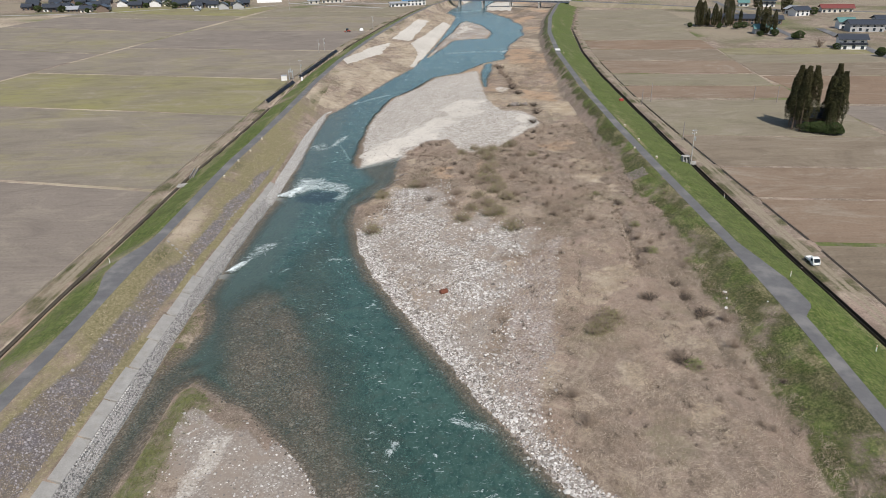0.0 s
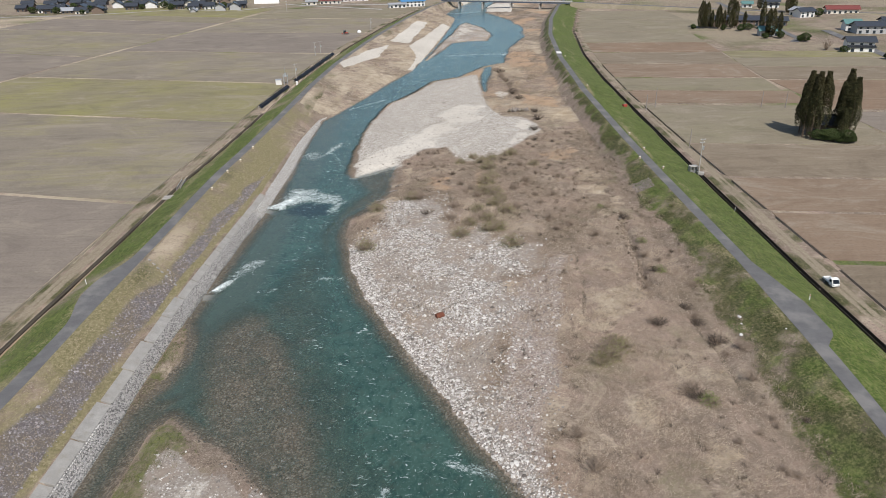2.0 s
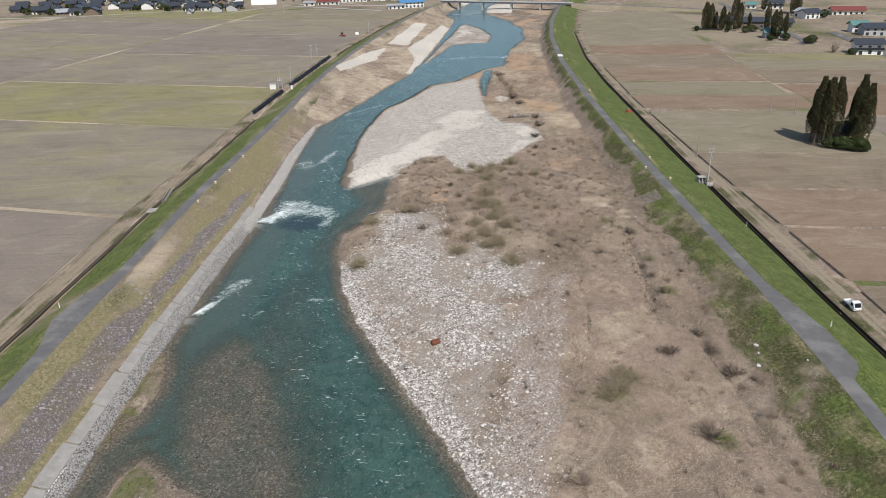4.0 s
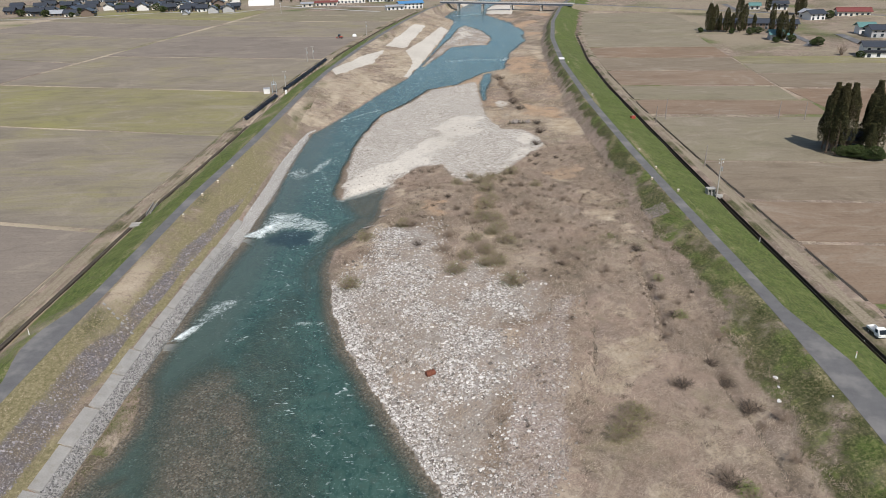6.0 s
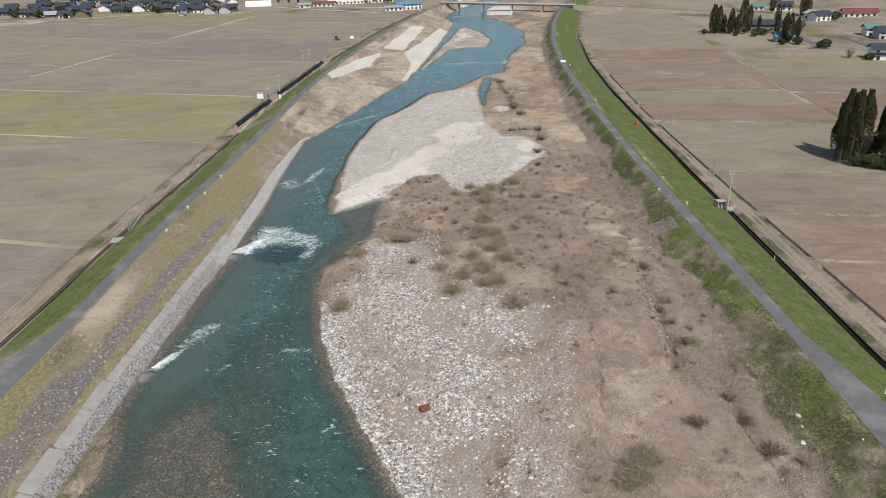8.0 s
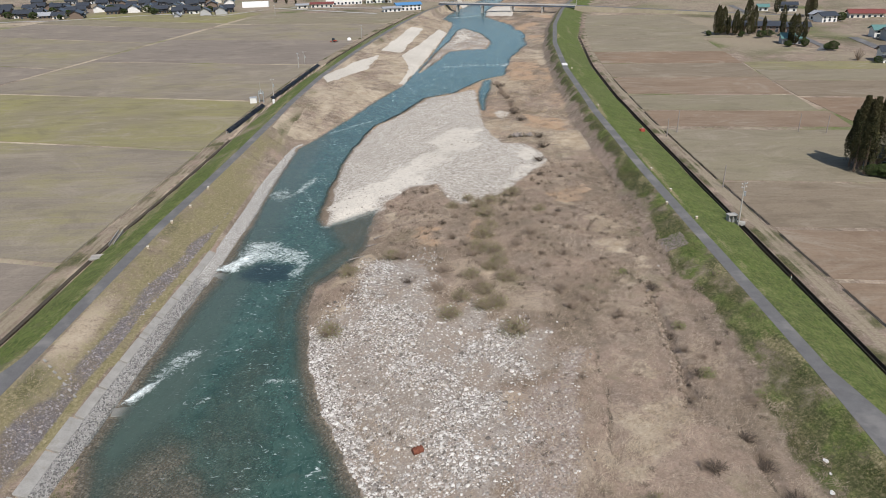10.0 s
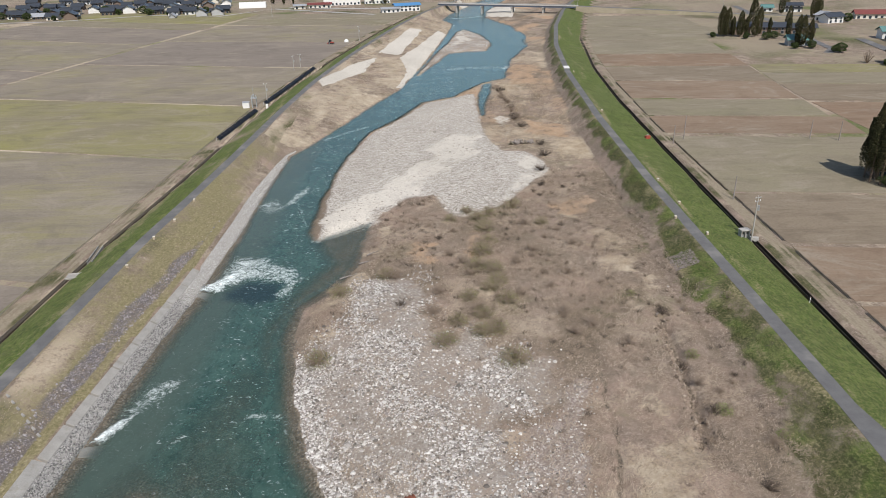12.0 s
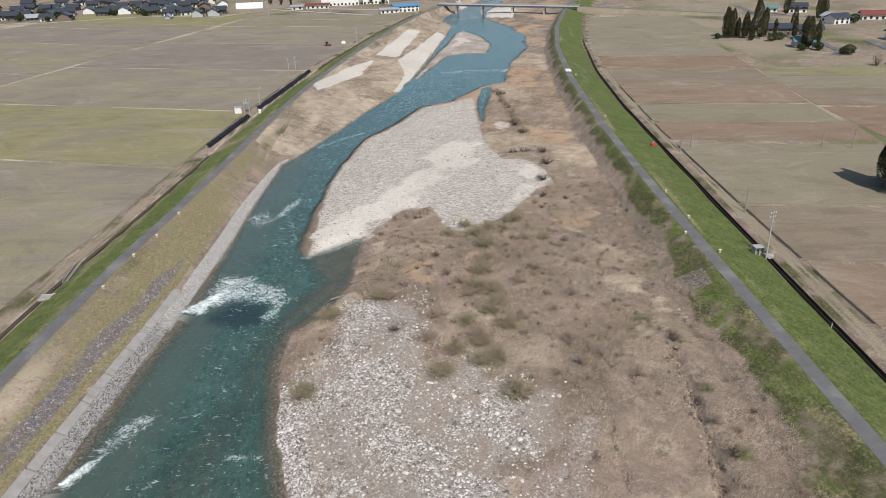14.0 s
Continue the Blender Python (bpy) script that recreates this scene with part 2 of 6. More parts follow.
def field_material(name, soil, weed, amount):
    """Bare paddy after the winter, with weeds in drifts and tilled streaks."""
    m = Mat(name, 0.95, 0, 0.12)
    big, fine = m.noise(0.03, 5, 0.6), m.noise(1.6, 5, 0.7)
    streak, hair = m.noise(0.12, 6, 0.7, (0.3, 3.0, 1, 12)), m.noise(0.5, 5, 0.7, (0.12, 2.6, 1, 12))
    col = m.ramp(m.mix(0.5, big, fine), (0.3, tuple(c * 0.78 for c in soil)), (0.7, tuple(c * 1.2 for c in soil)))
    w = m.math("ADD", m.math("MULTIPLY", big, 0.5), m.math("MULTIPLY", m.mix(0.5, streak, hair), 0.5))
    col = m.mix(m.ramp(w, (0.58 - amount * 0.2, 0.0), (0.7 - amount * 0.12, min(0.85, 0.3 + amount * 0.8))), col, weed)
    col = m.mix(m.ramp(m.random(), (0.0, 0.0), (1.0, 0.3)), col, (0.24, 0.2, 0.155))
    col = m.mix(m.ramp(hair, (0.52, 0.0), (0.66, 0.35)), col, (0.29, 0.252, 0.19))
    blot = m.noise(0.05, 7, 0.72, (0.8, 1.2, 1, 12), 1.2)
    col = m.mix(m.ramp(blot, (0.53, 0.0), (0.64, 0.55)), col, (0.29, 0.25, 0.195))
    col = m.mix(m.ramp(blot, (0.36, 0.5), (0.46, 0.0)), col, tuple(c * 0.7 for c in soil))
    col = m.mix(m.ramp(fine, (0.3, 0.45), (0.46, 0.0)), col, tuple(c * 0.62 for c in soil))
    col = m.mix(m.ramp(streak, (0.34, 0.28), (0.46, 0.0)), col, tuple(c * 0.6 for c in soil))
    col = m.mix(m.ramp(m.noise(0.35, 6, 0.75), (0.6, 0.0), (0.7, 0.35)), col, (0.33, 0.29, 0.22))
    col = m.mix(m.ramp(m.noise(0.09, 6, 0.72, (0.6, 1.4, 1, 12), 0.7), (0.54, 0.0), (0.66, 0.5)), col, tuple(c * 0.7 for c in soil))
    m.color(col)
    m.bump(m.mix(0.5, fine, hair), 0.6, 0.15)
    return m.m


GROUND, WATER, ASPHALT, CONCRETE = ground_material(), water_material(), asphalt_material(), concrete_material()

# ================= plan: lines as x over y, in plan units =================
LEFT_ROAD = [(20, -54), (68, -52.6), (85, -52.0), (102, -51.9), (124, -51.2), (165, -50.4), (190, -48.8), (216, -47.5), (269, -45.4), (315, -42.3), (376, -35.2), (447, -24.6), (475, -20.0), (548, -5.6), (590, 7.7), (700, 40), (2500, 560)]
RIGHT_ROAD = [(20, 47), (64, 48.0), (85, 49.2), (113, 49.6), (155, 49.0), (195, 48.7), (250, 49.2), (320, 52), (390, 58), (460, 68.5), (534, 84), (580, 96), (700, 130), (2500, 640)]
DITCH = [(20, 60.5), (84, 60.0), (112, 59.7), (138, 60.0), (178, 60.5), (229, 61.5), (284, 62.8), (341, 66.2), (423, 75.7), (531, 97.5), (700, 142), (2500, 652)]
LEFT_BANK = [(-260, -41.5), (20, -40.5), (60, -40.2), (112, -39.8), (137, -38.8), (155, -37.6), (184, -37.2), (206, -37.6), (234, -37.2), (243, -34.1), (269, -26.6), (293, -20.1), (319, -12), (379, -2.7), (440, 4.2), (500, 10.5), (520, 11.2), (540, 5.5), (566, 9), (600, 18), (700, 45), (2500, 560)]
RIGHT_SHORE = [(33, -260), (32, 10), (28.5, 30), (21.5, 46), (13.5, 58.5), (10.6, 63), (6.8, 70.7), (3, 78.5), (-1.4, 88.3), (-4.9, 95.7), (-8.9, 105), (-12.3, 113), (-15.3, 122), (-17.2, 132), (-18.9, 140), (-18.3, 148), (-13.3, 156), (-11.4, 165), (-10.6, 177), (-10.2, 186.5), (-15.6, 181.6), (-20.6, 176.8), (-22.2, 180), (-23, 198), (-21.6, 229), (-17, 258), (-9.6, 273), (-2.2, 296), (8.5, 304), (19.6, 327), (30, 336.4), (36.3, 380), (48.4, 420), (51.5, 460), (47.7, 502), (35.3, 549), (38, 588), (55, 660), (600, 2500)]
CORNER_BAR = [(-32, -30), (-37.5, 5), (-36.5, 59.6), (-36.0, 68), (-35.6, 79), (-33.7, 81.7), (-29.1, 77.3), (-23.7, 73), (-19.2, 67.5), (-15.7, 62.7), (-12.5, 56), (-7, 38), (-8, 10), (-18, -20)]
ISLAND = [(-5.6, 346.7), (2.6, 378), (7.7, 402), (18, 408), (26.5, 408), (30.5, 432), (27, 464), (18.4, 490), (14.2, 480), (9, 440), (2, 400)]
LAGOON = [(20, 326), (24.5, 331), (23, 314), (19.5, 292), (18.2, 272), (16.6, 276), (16.2, 290), (17, 306)]
GRAVEL_LOW = [(10, 63), (4, 77), (-2, 89.5), (-9, 106), (-15, 122), (-17.5, 131), (-14.4, 137.4), (-11, 148), (-8.6, 155), (-5, 157.3), (0.8, 154.7), (1.1, 137), (5, 134), (8.4, 137.5), (11.3, 133), (18.5, 128.7), (19, 119.5), (11.8, 114), (9, 96), (7, 86), (9, 76), (12, 66)]
FINE_GRAVEL = [(11.9, 115.7), (16.7, 116.4), (21.1, 122.6), (20.1, 108.8), (17.4, 97.8), (16.5, 88), (12.5, 76), (11.5, 60), (8, 66), (6.5, 80), (7.4, 85), (10, 95.7)]
GRAVEL_HIGH = [(-20.6, 176.5), (-12.2, 181.9), (-3.7, 196), (1.8, 197.4), (6, 184.5), (9.4, 183), (13.2, 186.1), (19.1, 195.2), (25.3, 206.1), (29.7, 214.2), (30, 221), (26.1, 230.2), (20.3, 231.8), (16, 249.2), (16.3, 269.2), (15.9, 307), (8, 300), (-1.5, 293), (-9, 271), (-16.3, 257), (-21, 229), (-22.2, 207)]
HIGH_SAND = [(-20.4, 176.5), (-16.2, 178), (-10.3, 185.4), (-4.6, 194.3), (0.8, 200.1), (-2.1, 206.1), (6.6, 218.2), (14.3, 231.2), (13.6, 249.4), (3.9, 247.2), (-2.6, 223.6), (-9.1, 201.9), (-16.4, 198.7), (-21.2, 192.7)]
TIP_SAND = [(25, 227.3), (29, 224.5), (30, 216.4), (28.1, 210), (23.8, 204.2), (18, 196.3), (17.5, 198.9), (24.8, 212.4)]
STRIP_SAND = [(22.1, 276.1), (24.2, 268.4), (23.8, 245.4), (21.7, 248.7), (20.8, 258.3)]
ISLAND_SAND = [(7.9, 413), (11.4, 448), (16.1, 475), (21.2, 464), (19.4, 436), (10.1, 413)]
RUSSET_PATCHES = [[(26.1, 184.5), (28.4, 192), (35.7, 195.8), (39.1, 191.3), (35.3, 187.2), (31.2, 184.2), (27, 182.6)], [(29.7, 263.3), (40.8, 257.4), (39.3, 243.1), (27.7, 245.4)], [(33.4, 361.7), (44.5, 353.4), (41.1, 318.1), (29.8, 321.6)], [(-1.6, 171.2), (2.6, 168.4), (2.1, 158.9), (-2.3, 160.2)], [(9.8, 173.2), (11.2, 170.4), (10.3, 158.4), (9, 160.8)]]
STRAW_PATCHES = [[(33.1, 176), (37.5, 171.5), (35.2, 164), (30, 165.5)], [(31.3, 161.8), (36.8, 160.4), (35, 155), (30.2, 156.9)], [(35.9, 152.8), (39.2, 151.6), (38.7, 146.8), (34.4, 147)], [(23.9, 111.8), (32, 109.9), (30.3, 102.6), (25.3, 96.3), (21.1, 96.5), (20.9, 103)], [(-7.2, 174.6), (-9.6, 170.8), (-10.4, 163.4), (-8.2, 161), (-4.8, 170.5)], [(15.3, 250.5), (20.3, 251.9), (22.5, 239.7), (21.2, 234.3), (17.6, 236.3)], [(-3.2, 276), (4.1, 296), (7.9, 291), (4, 280)]]
MUD = [(-41.1, 40), (-41.1, 66), (-40.7, 80), (-39.6, 84.8), (-34, 86), (-35, 83.4), (-35.9, 77.6), (-36.4, 71.5), (-36.4, 40)]
SHALLOW = [(-35, 101), (-32.5, 84.5), (-29, 76), (-22, 70), (-14, 50), (-6, 40), (-2, 50), (-8.7, 65.1), (-12.1, 72.7), (-15.7, 83.9), (-21.1, 98.4), (-27, 109), (-31, 110)]
MIDWATER = [(-33.5, 88), (-31, 112), (-26, 132), (-20, 132), (-18, 120), (-15, 100), (-9, 80), (-2, 62), (4, 45), (-30, 45)]
INLET = [(-21.5, 176), (-10.5, 189), (-9.5, 178), (-11, 163), (-15, 155), (-19, 149), (-21.5, 140), (-20, 125), (-24, 140), (-21.5, 155), (-17.5, 165)]
SPIT_SAND = [(-12.5, 322), (-11, 322), (-2.7, 381), (7.5, 470), (3, 478), (-6, 420), (-14, 380), (-10, 350)]
SAND_A = [(-41, 316), (-38.5, 305), (-27, 338), (-24, 374), (-33, 350)]
SAND_B = [(-24, 385), (-15, 385), (-9, 440), (-6, 470), (-13, 470), (-20, 420)]


def line(pts, y):
    """x of a plan line over y, both in metres."""
    a = np.array(pts, float) * K
    return np.interp(y, a[:, 0], a[:, 1])


def smooth_line(pts, y):
    return (line(pts, y - 6) + 2 * line(pts, y) + line(pts, y + 6)) / 4


def signed(poly, x, y):
    """Distance to the outline of a plan polygon in metres, negative inside."""
    p = np.array(poly, float) * K
    best, inside = np.full(x.shape, 1e9), np.zeros(x.shape, bool)
    for (ax, ay), (bx, by) in zip(p, np.roll(p, -1, 0)):
        ex, ey = bx - ax, by - ay
        t = np.clip(((x - ax) * ex + (y - ay) * ey) / (ex * ex + ey * ey), 0, 1)
        best = np.minimum(best, (x - ax - t * ex) ** 2 + (y - ay - t * ey) ** 2)
        if ey:
            inside ^= ((ay > y) != (by > y)) & (x < ax + (y - ay) * ex / ey)
    return np.where(inside, -1, 1) * np.sqrt(best)


def step(a, b, v):
    t = np.clip((v - a) / (b - a), 0, 1)
    return t * t * (3 - 2 * t)


def waves(x, y, size, seed=0.0):
    """Cheap smooth unevenness between -1 and 1."""
    u, v, out = x / size + seed, y / size - seed * 1.7, 0
    for k, (p, q, r) in enumerate(((1.0, 0.35, 0.3), (-0.55, 1.1, 1.9), (1.7, -1.3, 4.1), (2.3, 2.1, 0.7), (-3.1, 1.7, 2.2))):
        out = out + np.sin(u * p + v * q + r + 1.3 * np.sin(v * 0.7 * p + seed)) / (1 + k * 0.6)
    return out / 2.6


FRINGE = [(-41, 80), (-39.4, 84), (-37.9, 89), (-36.9, 95), (-37.6, 99), (-39.2, 104), (-41, 106)]
RIFT_A = [(32.4, 109.9), (33.8, 113), (34.3, 118.3), (35.1, 128.1), (35.7, 135.9), (36.4, 140)]
RIFT_B = [(21.7, 100.2), (22.4, 105.7), (23.6, 112.7), (23.9, 120.6), (24.7, 127.5), (23.5, 134.2)]
RIFT_C = [(37.8, 79.7), (37.5, 80.5), (38, 89.1), (38, 94.1), (37.4, 97.1), (37.6, 105.1), (37.4, 108.1)]
WATER_POLY = [(x, y) for y, x in LEFT_BANK] + RIGHT_SHORE[::-1]
FIELD_Z, CREST_Z = 3.1, 6.0


def widening(y):
    """Passing places: extra metres on the field side of the left and the right road."""
    y = y / K
    left = 2.6 * step(96, 107, y) * (1 - step(109, 121, y))
    right = 2.7 * np.clip((y - 87.2) / 3.0, 0, 1) * np.clip((113 - y) / 14, 0, 1)
    return left, right


def land(x, y):
    """Height of the ground and all that follows from the plan, for arrays of places."""
    wob = waves(x, y, 3.2) * 0.55 + waves(x, y, 1.3, 3) * 0.3
    river = np.minimum(signed(WATER_POLY, x, y), signed(LAGOON, x, y))
    river = np.maximum(np.maximum(river, -signed(CORNER_BAR, x, y)), -signed(FRINGE, x, y))
    river = np.maximum(river, -signed(ISLAND, x, y)) + wob * 0.8 * step(-46, -43, x)
    d, e = x - smooth_line(LEFT_ROAD, y), x - smooth_line(RIGHT_ROAD, y)
    f = x - smooth_line(DITCH, y)
    lw, rw = widening(y)
    bank = x - line(LEFT_BANK, y)
    shallow = signed(SHALLOW, x, y)
    # flood plain
    rise = (1.85 - 1.2 * step(168 * K, 190 * K, y)) * (1 - 0.75 * step(-8 * K, -14 * K, x) * step(95 * K, 85 * K, y))
    z = 0.12 + 0.5 * step(0, 3, river) + rise * step(1.5, 15, river) + 0.13 * waves(x, y, 7, 1) + 0.07 * waves(x, y, 2.1, 5)
    # river bed
    bed = -0.1 - 1.9 * step(0, 1, -river / (6.5 - 4.2 * step(150 * K, 200 * K, y)))
    uneven = 0.12 * waves(x, y, 2.4, 2) + 0.1 * waves(x, y, 0.9, 4)
    bed = np.maximum(bed, -0.8 - 1.3 * step(-7, 8, signed(MIDWATER, x, y)) + uneven)
    bed = np.maximum(bed, -0.3 - 1.4 * step(-5, 7, shallow) + 0.9 * uneven)
    bed = np.maximum(bed, -0.5 - 1.3 * step(-1, 3, signed(MUD, x, y)) + 0.4 * uneven)
    bed = np.maximum(bed, -0.42 - 1.4 * step(-4, 4.5, signed(INLET, x, y)) + 0.5 * uneven)
    bed = np.minimum(bed, -0.06)
    z = np.where(river < 0, bed, z)
    # left embankment, with its stone foot
    conc = 1 - step(225 * K, 238 * K, y)
    foot = np.where(conc > 0.5, -0.3 + 2.7 * step(-0.3, 3.9, -bank), 0.2 + 1.2 * step(0, 5, -bank))
    slope_l = foot + (CREST_Z - foot) * np.clip((-bank - 4.2) / np.maximum(1.5, (-bank - 4.2) + d - 2.0), 0, 1)
    z = np.where(bank < 0.3, slope_l, z)
    inner_l = FIELD_Z + (CREST_Z - FIELD_Z) * np.clip(1 - (-d - 2.0 - lw) / np.maximum(1, 8.2 - lw), 0, 1)
    z = np.where(d < 0, inner_l, z)
    z = np.where((d > -2.0 - lw) & (d < 2.0), CREST_Z, z)
    # right embankment
    foot_r = -10.5 - 1.0 * waves(y, y, 30) + 3.0 * step(150 * K, 220 * K, y)
    slope_r = z + (CREST_Z - z) * np.clip((e - foot_r) / (-2.0 - foot_r), 0, 1) ** 1.1 + 0.12 * waves(x, y, 1.7, 6)
    z = np.where((e > foot_r) & (e <= -2.0), slope_r, z)
    inner_r = FIELD_Z + (CREST_Z - FIELD_Z) * np.clip(1 - (e - 2.0 - rw) / np.maximum(1, e - f - 3.0 - rw), 0, 1)
    z = np.where(e > 0, inner_r, z)
    z = np.where((e > -2.0) & (e < 2.0 + rw), CREST_Z, z)
    # eroded runnels in the flood plain
    for rift, deep_ in ((RIFT_A, 1.3), (RIFT_B, 0.55), (RIFT_C, 0.8)):
        r = np.array(rift, float) * K
        off = x - np.interp(y, r[:, 1], r[:, 0]) + 0.5 * waves(y, x, 1.6)
        z = z - deep_ * np.exp(-((off / 0.8) ** 2)) * step(r[0, 1] - 2, r[0, 1] + 2, y) * step(r[-1, 1] + 2, r[-1, 1] - 2, y)
    # ditches
    z = z - 0.8 * np.exp(-(((d + 11.4) / 0.6) ** 4)) - 1.1 * np.exp(-((f / 0.6) ** 4))
    return z, dict(river=river, d=d, e=e, f=f, bank=bank, conc=conc, shallow=shallow, foot_r=foot_r, lw=lw, rw=rw)


def height(x, y):
    return float(land(np.array([float(x)]), np.array([float(y)]))[0][0])


def axis(dense_a, dense_b, pitch, far_a, far_b, grow=1.09):
    mid = list(np.arange(dense_a, dense_b, pitch))
    lo, hi, s = [dense_a], [mid[-1]], pitch
    while hi[-1] < far_b:
        s *= grow
        hi.append(hi[-1] + s)
    s = pitch
    while lo[-1] > far_a:
        s *= 1.09
        lo.append(lo[-1] - s)
    return np.array(lo[:0:-1] + mid + hi[1:])


def grid_mesh(name, xs, ys, z, keep=None):
    """A sheet over the grid; keep masks its quads."""
    nx, ny = len(xs), len(ys)
    v = np.stack([np.tile(xs, ny), np.repeat(ys, nx), z.ravel()], -1)
    i = (np.arange(ny - 1)[:, None] * nx + np.arange(nx - 1)).ravel()
    f = np.stack([i, i + 1, i + nx + 1, i + nx], -1)
    if keep is not None:
        f = f[keep[:-1, :-1].ravel()]
    me = bpy.data.meshes.new(name)
    me.vertices.add(len(v)), me.vertices.foreach_set("co", v.ravel())
    me.loops.add(f.size), me.loops.foreach_set("vertex_index", f.ravel())
    me.polygons.add(len(f)), me.polygons.foreach_set("loop_start", np.arange(0, f.size, 4))
    me.update(calc_edges=True)
    me.shade_smooth()
    return me


def paint(me, name, *channels):
    a = me.attributes.new(name, "FLOAT_COLOR", "POINT")
    c = np.ones((len(me.vertices), 4))
    for k, ch in enumerate(channels):
        c[:, k] = np.clip(ch, 0, 1).ravel()
    a.data.foreach_set("color", c.ravel())


def scalar(me, name, v):
    me.attributes.new(name, "FLOAT", "POINT").data.foreach_set("value", np.ascontiguousarray(v).ravel())


# ================= ground and river =================
XS, YS = axis(-82, 82, 0.75, -2600, 2600), axis(48, 420, 0.85, -300, 4200, 1.02)
GX, GY = np.meshgrid(XS, YS)
GZ, PLAN = land(GX, GY)


STRAW_SPOTS = [(33, 143, 2.5), (30, 184, 3), (10, 149, 2.5), (-13.5, 139, 3.5), (29, 118, 2.5), (33, 86, 3.5), (24, 78.5, 4), (31, 69.5, 4), (-14.5, 147, 2.5), (-11, 157, 3), (-9, 168, 3.5), (-8, 178, 3)]


def covers(x, y, q):
    """How far each kind of cover holds at a place, 0 to 1."""
    d, e, f, river, bank = q["d"], q["e"], q["f"], q["river"], q["bank"]
    dry = river > 0
    inside = (bank > 0) & (e < q["foot_r"] + 1)
    rough = 2.2 * waves(x, y, 5, 1) + 1.3 * waves(x, y, 1.9, 3)
    low, high = signed(GRAVEL_LOW, x, y), signed(GRAVEL_HIGH, x, y)
    gravel = np.maximum(step(4.5, -4.5, low + rough) * (0.78 + 0.3 * waves(x, y, 6, 9)), step(1.2, -1.2, high + rough * 0.35))
    gravel = np.maximum(gravel, step(4.6, 2.6, river + 0.4 * rough) * inside * (y < 133 * K) * (x > -25))
    corner = signed(CORNER_BAR, x, y)
    gravel = np.maximum(gravel, 1.0 * step(-3.5, -6.0, corner + 0.5 * rough - 3.5 * step(-27, -24, x / K)) * (0.7 + 0.4 * waves(x, y, 4, 4)))
    gravel = np.maximum(gravel, 0.7 * step(0, -1, signed(ISLAND, x, y) + 0.3 * rough))
    gravel = gravel * (dry | (y > 165 * K)) * (bank > 0)
    sand = step(0.5, -0.5, np.minimum(np.minimum(signed(SPIT_SAND, x, y), signed(SAND_A, x, y)), signed(SAND_B, x, y)) + 0.35 * rough)
    sand = np.maximum(sand, step(1, -1, signed([(8, 640), (33, 588), (36, 552), (52, 540), (60, 600)], x, y)))
    sand = np.maximum(sand, 0.5 * step(3.0, -1.0, signed([(-34, 40), (-29, 60), (-27, 68), (-25.5, 69), (-27, 60), (-29, 40)], x, y) + 0.9 * rough))
    flat = np.minimum(np.minimum(signed(HIGH_SAND, x, y), signed(TIP_SAND, x, y)), np.minimum(signed(STRIP_SAND, x, y), signed(ISLAND_SAND, x, y)))
    sand = np.maximum(sand, (0.66 + 0.2 * waves(x, y, 2.2, 4)) * step(3.5, -3.5, flat + 1.8 * rough))
    speck = step(1.2, -1.2, high + rough * 0.35) * (0.75 + 0.2 * waves(x, y, 5, 2))
    speck = np.maximum(speck, (0.52 + 0.35 * waves(x, y, 6, 4)) * step(1, -1, signed(ISLAND, x, y)))
    fine = step(2.5, -2.5, signed(FINE_GRAVEL, x, y) + 0.8 * rough) * (0.72 + 0.2 * waves(x, y, 4, 6))
    russet = np.zeros(x.shape)
    for poly in RUSSET_PATCHES:
        russet = np.maximum(russet, (0.62 + 0.25 * waves(x, y * 1.6, 2, 6)) * step(2.8, -2.4, signed(poly, x, y) + 1.3 * rough))
    russet = np.maximum(russet, step(-11.0, -10.4, d) * step(-8.9, -9.8, d) * (0.66 + 0.3 * waves(y, x, 6)) * step(172 * K, 160 * K, y))
    russet = np.maximum(russet, inside * step(225 * K, 260 * K, y) * (0.34 + 0.4 * waves(x, y * 0.7, 8, 3)))
    dusk = inside * (0.36 + 0.42 * waves(x, y * 0.7, 6, 21)) * step(100 * K, 135 * K, y)
    dusk = np.maximum(dusk, inside * (0.32 + 0.5 * waves(x, y * 0.5, 3.2, 17)) * step(30 * K, 38 * K, x))
    green = step(-0.6, -1.1, d + q["lw"]) * step(-10.8, -10.2, d) * (0.7 + 0.35 * waves(x, y, 9, 2))
    green = np.maximum(green, step(0.6, 1.1, e - q["rw"]) * step(-0.4, -0.9, f) * (0.85 + 0.25 * waves(x, y, 12, 4)))
    green = np.maximum(green, (0.36 + 0.28 * waves(x, y, 17, 3)) * ((d < -16) | (e > 20)))
    green = np.maximum(green, 0.52 * step(-0.2, -1.0, corner + 0.3 * rough) * step(-7.2, -4.8, corner + 0.3 * rough) * dry * step(-27, -31, x / K))
    green = np.maximum(green, (0.42 + 0.35 * waves(x, y, 1.5, 3)) * (signed(FRINGE, x, y) < 0.3) * (bank > -0.2))
    verge = np.interp(y / K, [60, 76, 91, 101, 118, 137, 146, 160, 170, 184, 210, 240, 400], [-10.5, -10, -9.2, -9.8, -8.2, -7.4, -8.6, -7.8, -7.0, -5.8, -5.0, -4.6, -4.6])
    slope = step(-1.6, 1.4, e - verge + 1.2 * waves(x, y, 3, 2)) * step(-0.5, -1.0, e)
    green = np.maximum(green, slope * (0.42 + 0.2 * waves(x, y, 5, 11) + 0.3 * waves(x, y, 1.6, 5)))
    moss = slope * (0.66 + 0.16 * waves(x, y, 8, 7) + 0.34 * waves(x, y, 2.0, 9))
